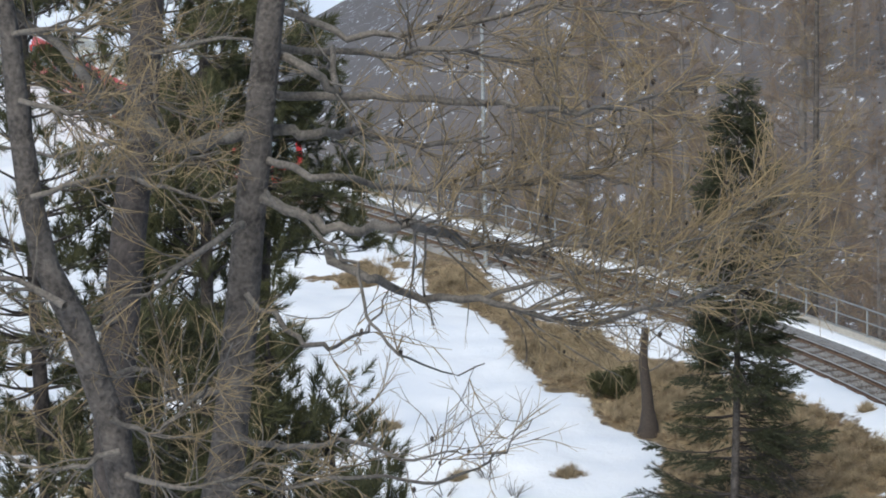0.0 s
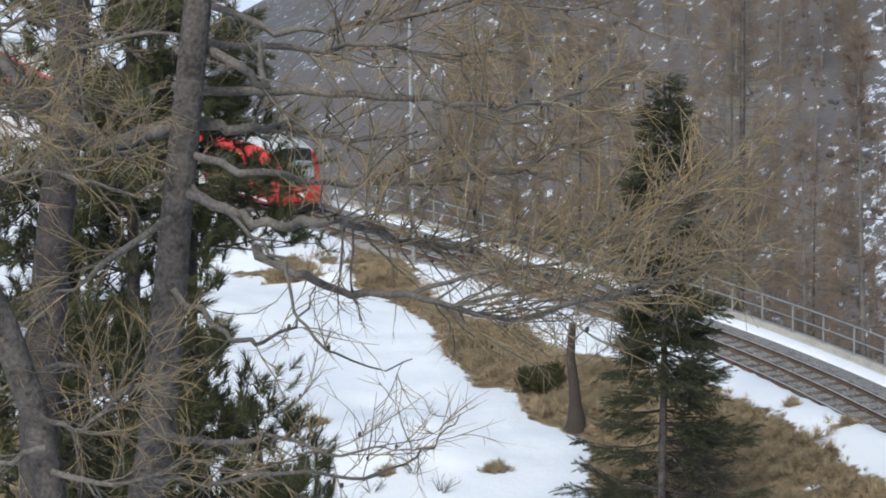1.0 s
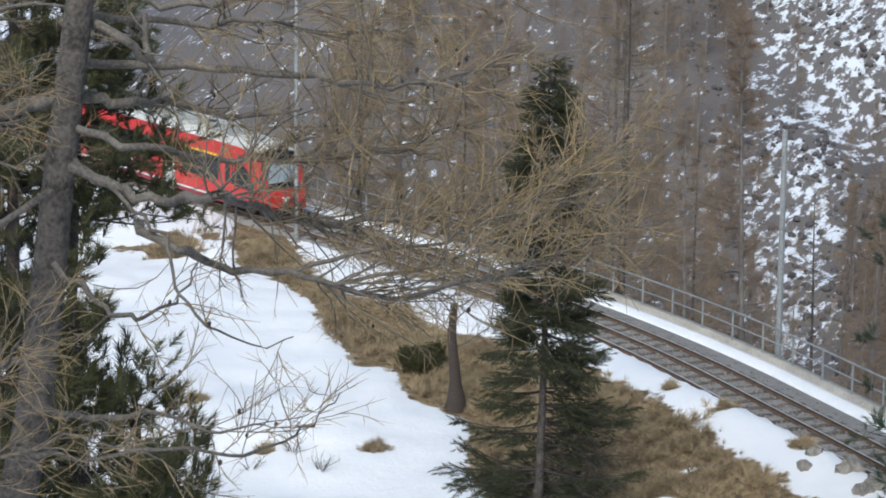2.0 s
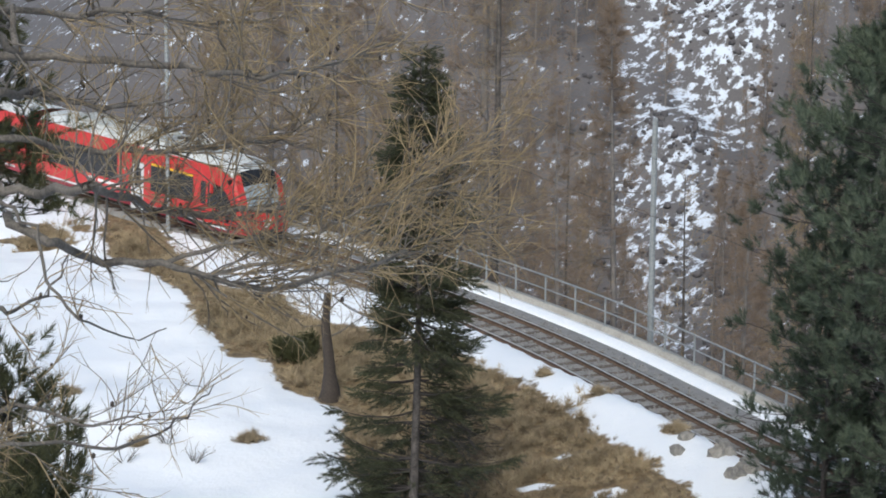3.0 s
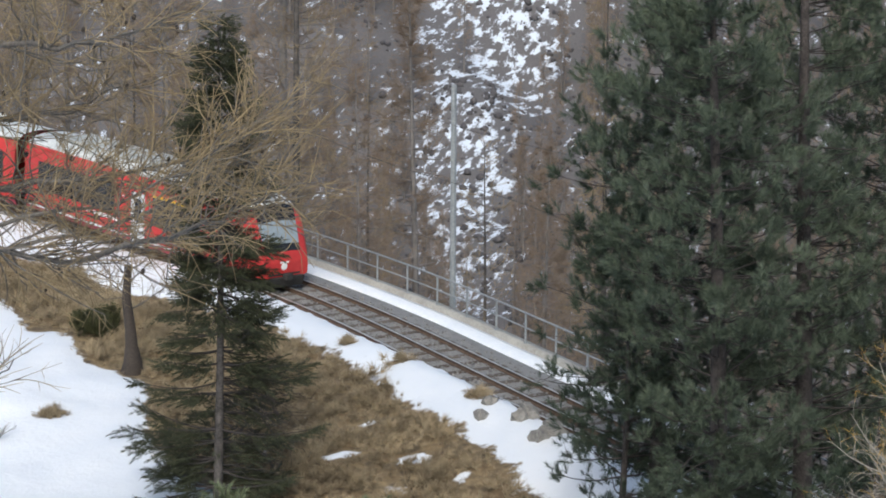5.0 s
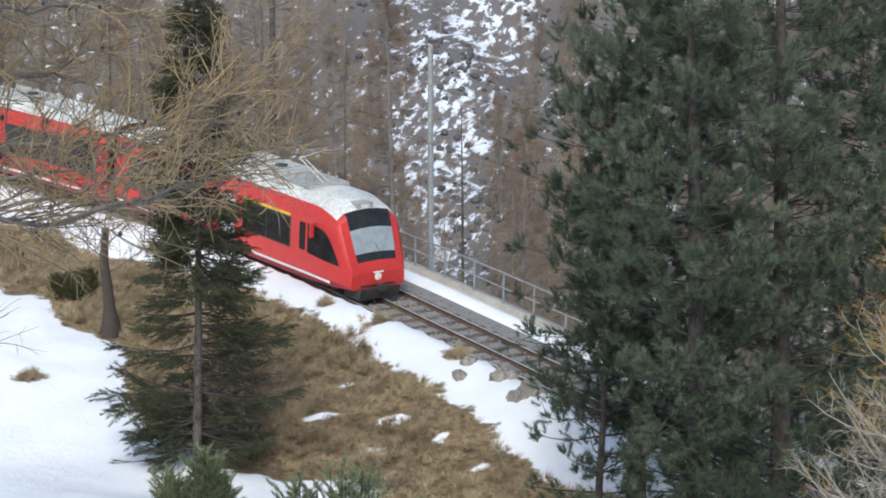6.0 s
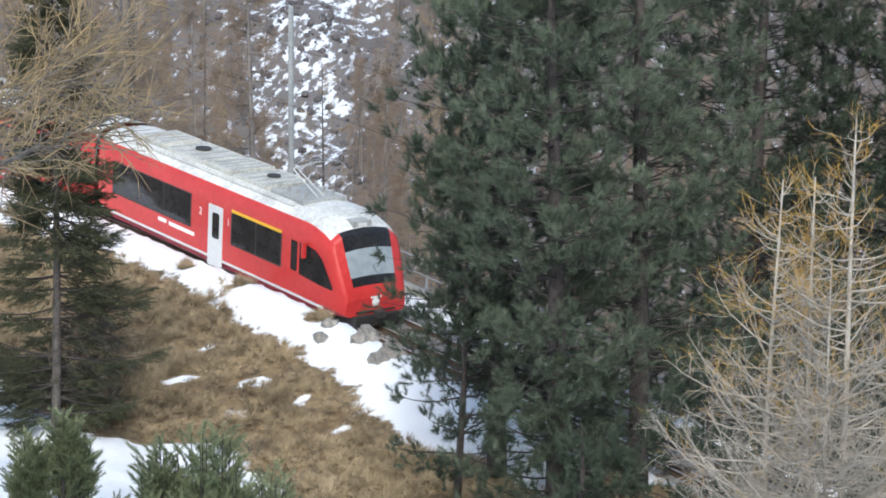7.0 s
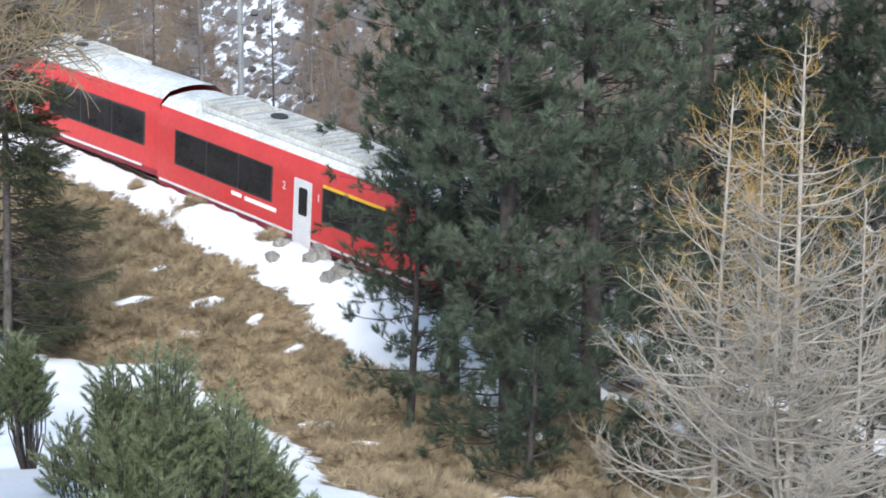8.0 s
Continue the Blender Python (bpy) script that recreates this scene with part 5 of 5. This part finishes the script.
def bush(at, wide, high, n, seed, label, m=None, size=(0.24, 0.38)):
    rng = np.random.default_rng(seed)
    b = thing("dwarf_pine", label, "bush", at, "dwarf pine bushes")
    wood, P, D, Z = Tubes(4), [], [], []
    many = max(2, round(wide * 6))
    dome = wide * (0.15 if many > 8 else 0.3)
    domes = []
    for k in range(many):
        a, rad = rng.uniform(0, 6.28), (wide / 2 - dome) * math.sqrt(rng.uniform(0, 1))
        domes.append((math.cos(a) * rad, math.sin(a) * rad, high * (1 - 0.5 * (rad / (wide / 2)) ** 2) * rng.uniform(0.72, 1.0)))
    for i in range(n):
        cx, cy, ch = domes[i % len(domes)]
        a, rad = rng.uniform(0, 6.28), math.sqrt(rng.uniform(0, 1))
        x, y = cx + math.cos(a) * rad * dome, cy + math.sin(a) * rad * dome
        top = ch * (1 - 0.38 * rad ** 2) * rng.uniform(0.88, 1.04)
        p0 = np.array([x * 0.25, y * 0.25, 0.0])
        p1 = np.array([x, y, top])
        mid = p0 * 0.35 + p1 * 0.65 + np.array([x * 0.15, y * 0.15, -0.2 * top])
        pts = [p0, (p0 + mid) / 2, mid, p1]
        wood.add(pts, 0.016, 0.006)
        out = np.array([x - cx, y - cy, 0]) / dome * 0.35
        tall = rng.uniform(0.18, 0.38) + 0.22 * top
        for k in range(16):
            p = p1 - (out + np.array([0, 0, 1.0])) * tall * k / 16
            w = rng.uniform(0, 6.28)
            ring = np.array([math.cos(w), math.sin(w), 0])
            P.append(p + ring * 0.07 * min(1, 0.3 + k / 6))
            D.append(out + ring * 0.95 + np.array([0, 0, 1.0]) + rng.normal(size=3) * 0.12)
            Z.append(rng.uniform(*size) * 0.72)
    child("stemwork", wood.mesh("stems", BARK_DARK), b, kind="stuff")
    kinds = [tuft(rng, 54, 0.30, 0.042, 0.95, 0.85) for k in range(5)]
    child("foliage", scatter("needles", kinds, P, D, Z, m or NEEDLE_BUSH, rng), b, "upright tufts of green needles", kind="stuff")


def build_bushes():
    bush(spot(10.95, 26.5), 3.0, 2.75, 230, 81, "rounded green dwarf pine bush on the slope")
    bush(spot(13.3, 27.0), 1.4, 1.65, 90, 82, "rounded green dwarf pine bush on the slope")
    bush(spot(10.0, 25.0), 1.3, 1.1, 80, 83, "low olive dwarf pine bush in the snow", size=(0.18, 0.26))
    bush(spot(14.6, 25.5), 1.0, 1.15, 70, 84, "small olive dwarf pine bush in the snow", size=(0.18, 0.26))
    bush(spot(7.7, 30.0), 0.75, 2.3, 45, 85, "slender upright dwarf pine in the snow")
    bush(spot(6.7, 30.0), 0.7, 1.8, 40, 86, "slender upright dwarf pine in the snow")
    bush(spot(4.4, 70), 2.1, 1.0, 90, 87, "low dark olive bush in the dry grass", NEEDLE_OLIVE, (0.28, 0.4))
    # leafless shrubs in the snow
    for k, (az, d, h) in enumerate(((1.0, 62, 0.9), (1.7, 60.5, 0.7), (-0.1, 61, 0.6), (12.4, 53, 0.6))):
        rng = np.random.default_rng(90 + k)
        p = spot(az, d)
        L = [(polyline(p, (math.cos(a), math.sin(a), 0.9), h * rng.uniform(0.7, 1.1), 5, rng, 0.12, 0.3), 0.014, 0.005) for a in rng.uniform(0, 6.28, 9)]
        bare_tree("shrub", "low leafless brown shrub in the snow", p, [], L, TWIG, 95 + k, subs=4, sub_len=0.35, twigs=3, twig_len=(0.12, 0.25), lift=0.4, group="leafless shrubs")
    # the dark broken stump in the grass
    p = spot(5.14, 66)
    rng = np.random.default_rng(99)
    o = np.array(tuple(p))
    S = [([o + np.array(c) for c in ((0, 0, -0.1), (0.05, 0, 0.3), (0.02, 0, 0.75))], 0.36, 0.2), ([o + np.array(c) for c in ((0.03, 0, 0.5), (0.0, 0, 1.2), (-0.1, 0.05, 2.2), (-0.05, 0.0, 3.2))], 0.2, 0.10)]
    L = [(polyline(o + np.array([0, 0, z]), (math.cos(a), math.sin(a), 0.3), l, 4, rng, 0.15, 0.4), 0.03, 0.008) for z, a, l in ((1.9, 0.2, 1.4), (2.3, 2.9, 1.2), (2.7, 1.2, 1.1), (2.9, 4.1, 1.2), (3.1, 5.6, 1.0))]
    bare_tree("dead_tree", "short dark dead tree with a swollen foot", p, S, L, TWIG, 100, subs=7, sub_len=0.7, twigs=6, bark=CONE)
    # boulders at the end of the visible track
    rng = np.random.default_rng(12)
    for k in range(9):
        x, y = 17.0 + rng.normal() * 0.7, 57.6 + rng.normal() * 1.2
        bm = bmesh.new()
        bmesh.ops.create_icosphere(bm, subdivisions=2, radius=1)
        r = rng.uniform(0.18, 0.42)
        for v in bm.verts:
            v.co *= r * (0.8 + 0.5 * noise.noise(v.co * 1.4 + Vector((k * 7, 0, 0))))
        ob = tagged(new("boulder", done("boulder", bm, ROCK)), "grey lichen-covered boulder at the foot of the pines", "boulder", "boulders by the track")
        s, q = near_track(x, y)
        c = on_track(s, -2.7 - 0.5 * abs(rng.normal()))
        ob.location = (c.x, c.y, land(c.x, c.y) + 0.08)


fg_larches()
slim_larch(spot(27.6, 33), 7.75, 51, "young_larch", "young pale larch with several stems and ochre tips", "", 0.46, 0.075, 4, TWIG_PALE, TIP, 0.62, 5, 0.6, 5, (0.2, 0.42), 0.85, 0.16, 0.012, wood=LIMB_PALE)
slim_larch(spot(25.75, 33.5), 6.9, 53, "young_larch", "young pale larch with ochre tips", "", 0.44, 0.06, 1, TWIG_PALE, TIP, 0.5, 6, 0.6, 5, (0.2, 0.42), 0.85, 0.13, 0.012, wood=LIMB_PALE)
slim_larch(spot(2.7, 100), 15.5, 54, "larch", "fine-twigged brown larch behind the railing", "", 0.22, 0.10, 1, TWIG, None, 9, 4, 0.9, 7, (0.4, 0.8), 0.5, 0.3, 0.014, 0.1)
slim_larch(spot(5.3, 99), 14.0, 55, "larch", "fine-twigged brown larch behind the railing", "", 0.22, 0.10, 1, TWIG, None, 9, 4, 0.9, 7, (0.4, 0.8), 0.5, 0.3, 0.014, 0.1)
for az, d, h, sd, reach in ((9.35, 86, 25, 56, 0.15), (14.15, 84, 10.5, 57, 0.2), (17.2, 88, 22, 58, 0.14), (11.2, 92, 13, 59, 0.2)):
    slim_larch(spot(az, d), h, sd, "larch", "fine-twigged brown larch behind the railing", "", reach, 0.17 if h > 20 else 0.09, 1, TWIG, None, 9, 4, 0.8, 6, (0.35, 0.75), 0.4, 0.36, 0.014, 0.1)
build_conifers()
build_bushes()
build_woods()


# ---- what moves ----
NOSE = [(0, -46.22), (0.5, -42.56), (1, -38.80), (1.5, -35.27), (2, -31.68), (2.5, -28.17), (3, -24.72), (3.5, -21.46), (4, -18.27),
        (4.5, -15.17), (5, -11.84), (5.5, -8.40), (6, -4.93), (6.5, -1.22), (7, 2.57), (7.5, 6.05), (8, 9.42)]


def car_pose(s, back=False):
    a, b = on_track(s - 2.9, near_line(s - 2.9)), on_track(s - 10.9, near_line(s - 10.9))
    d = (a - b).normalized()
    turn = d.to_track_quat("X", "Z").to_matrix().to_4x4()
    m = Matrix.Translation(a + d * 2.9) @ turn
    return m @ pose(-LENGTH, 0, 0, 0, 0, 180) if back else m


def motions():
    walk(FRONT, [(t, car_pose(s)) for t, s in NOSE])
    walk(MIDDLE, [(t, car_pose(s - LENGTH - 0.35)) for t, s in NOSE])
    walk(LAST, [(t, car_pose(s - 2 * LENGTH - 0.9, True)) for t, s in NOSE])


motions()
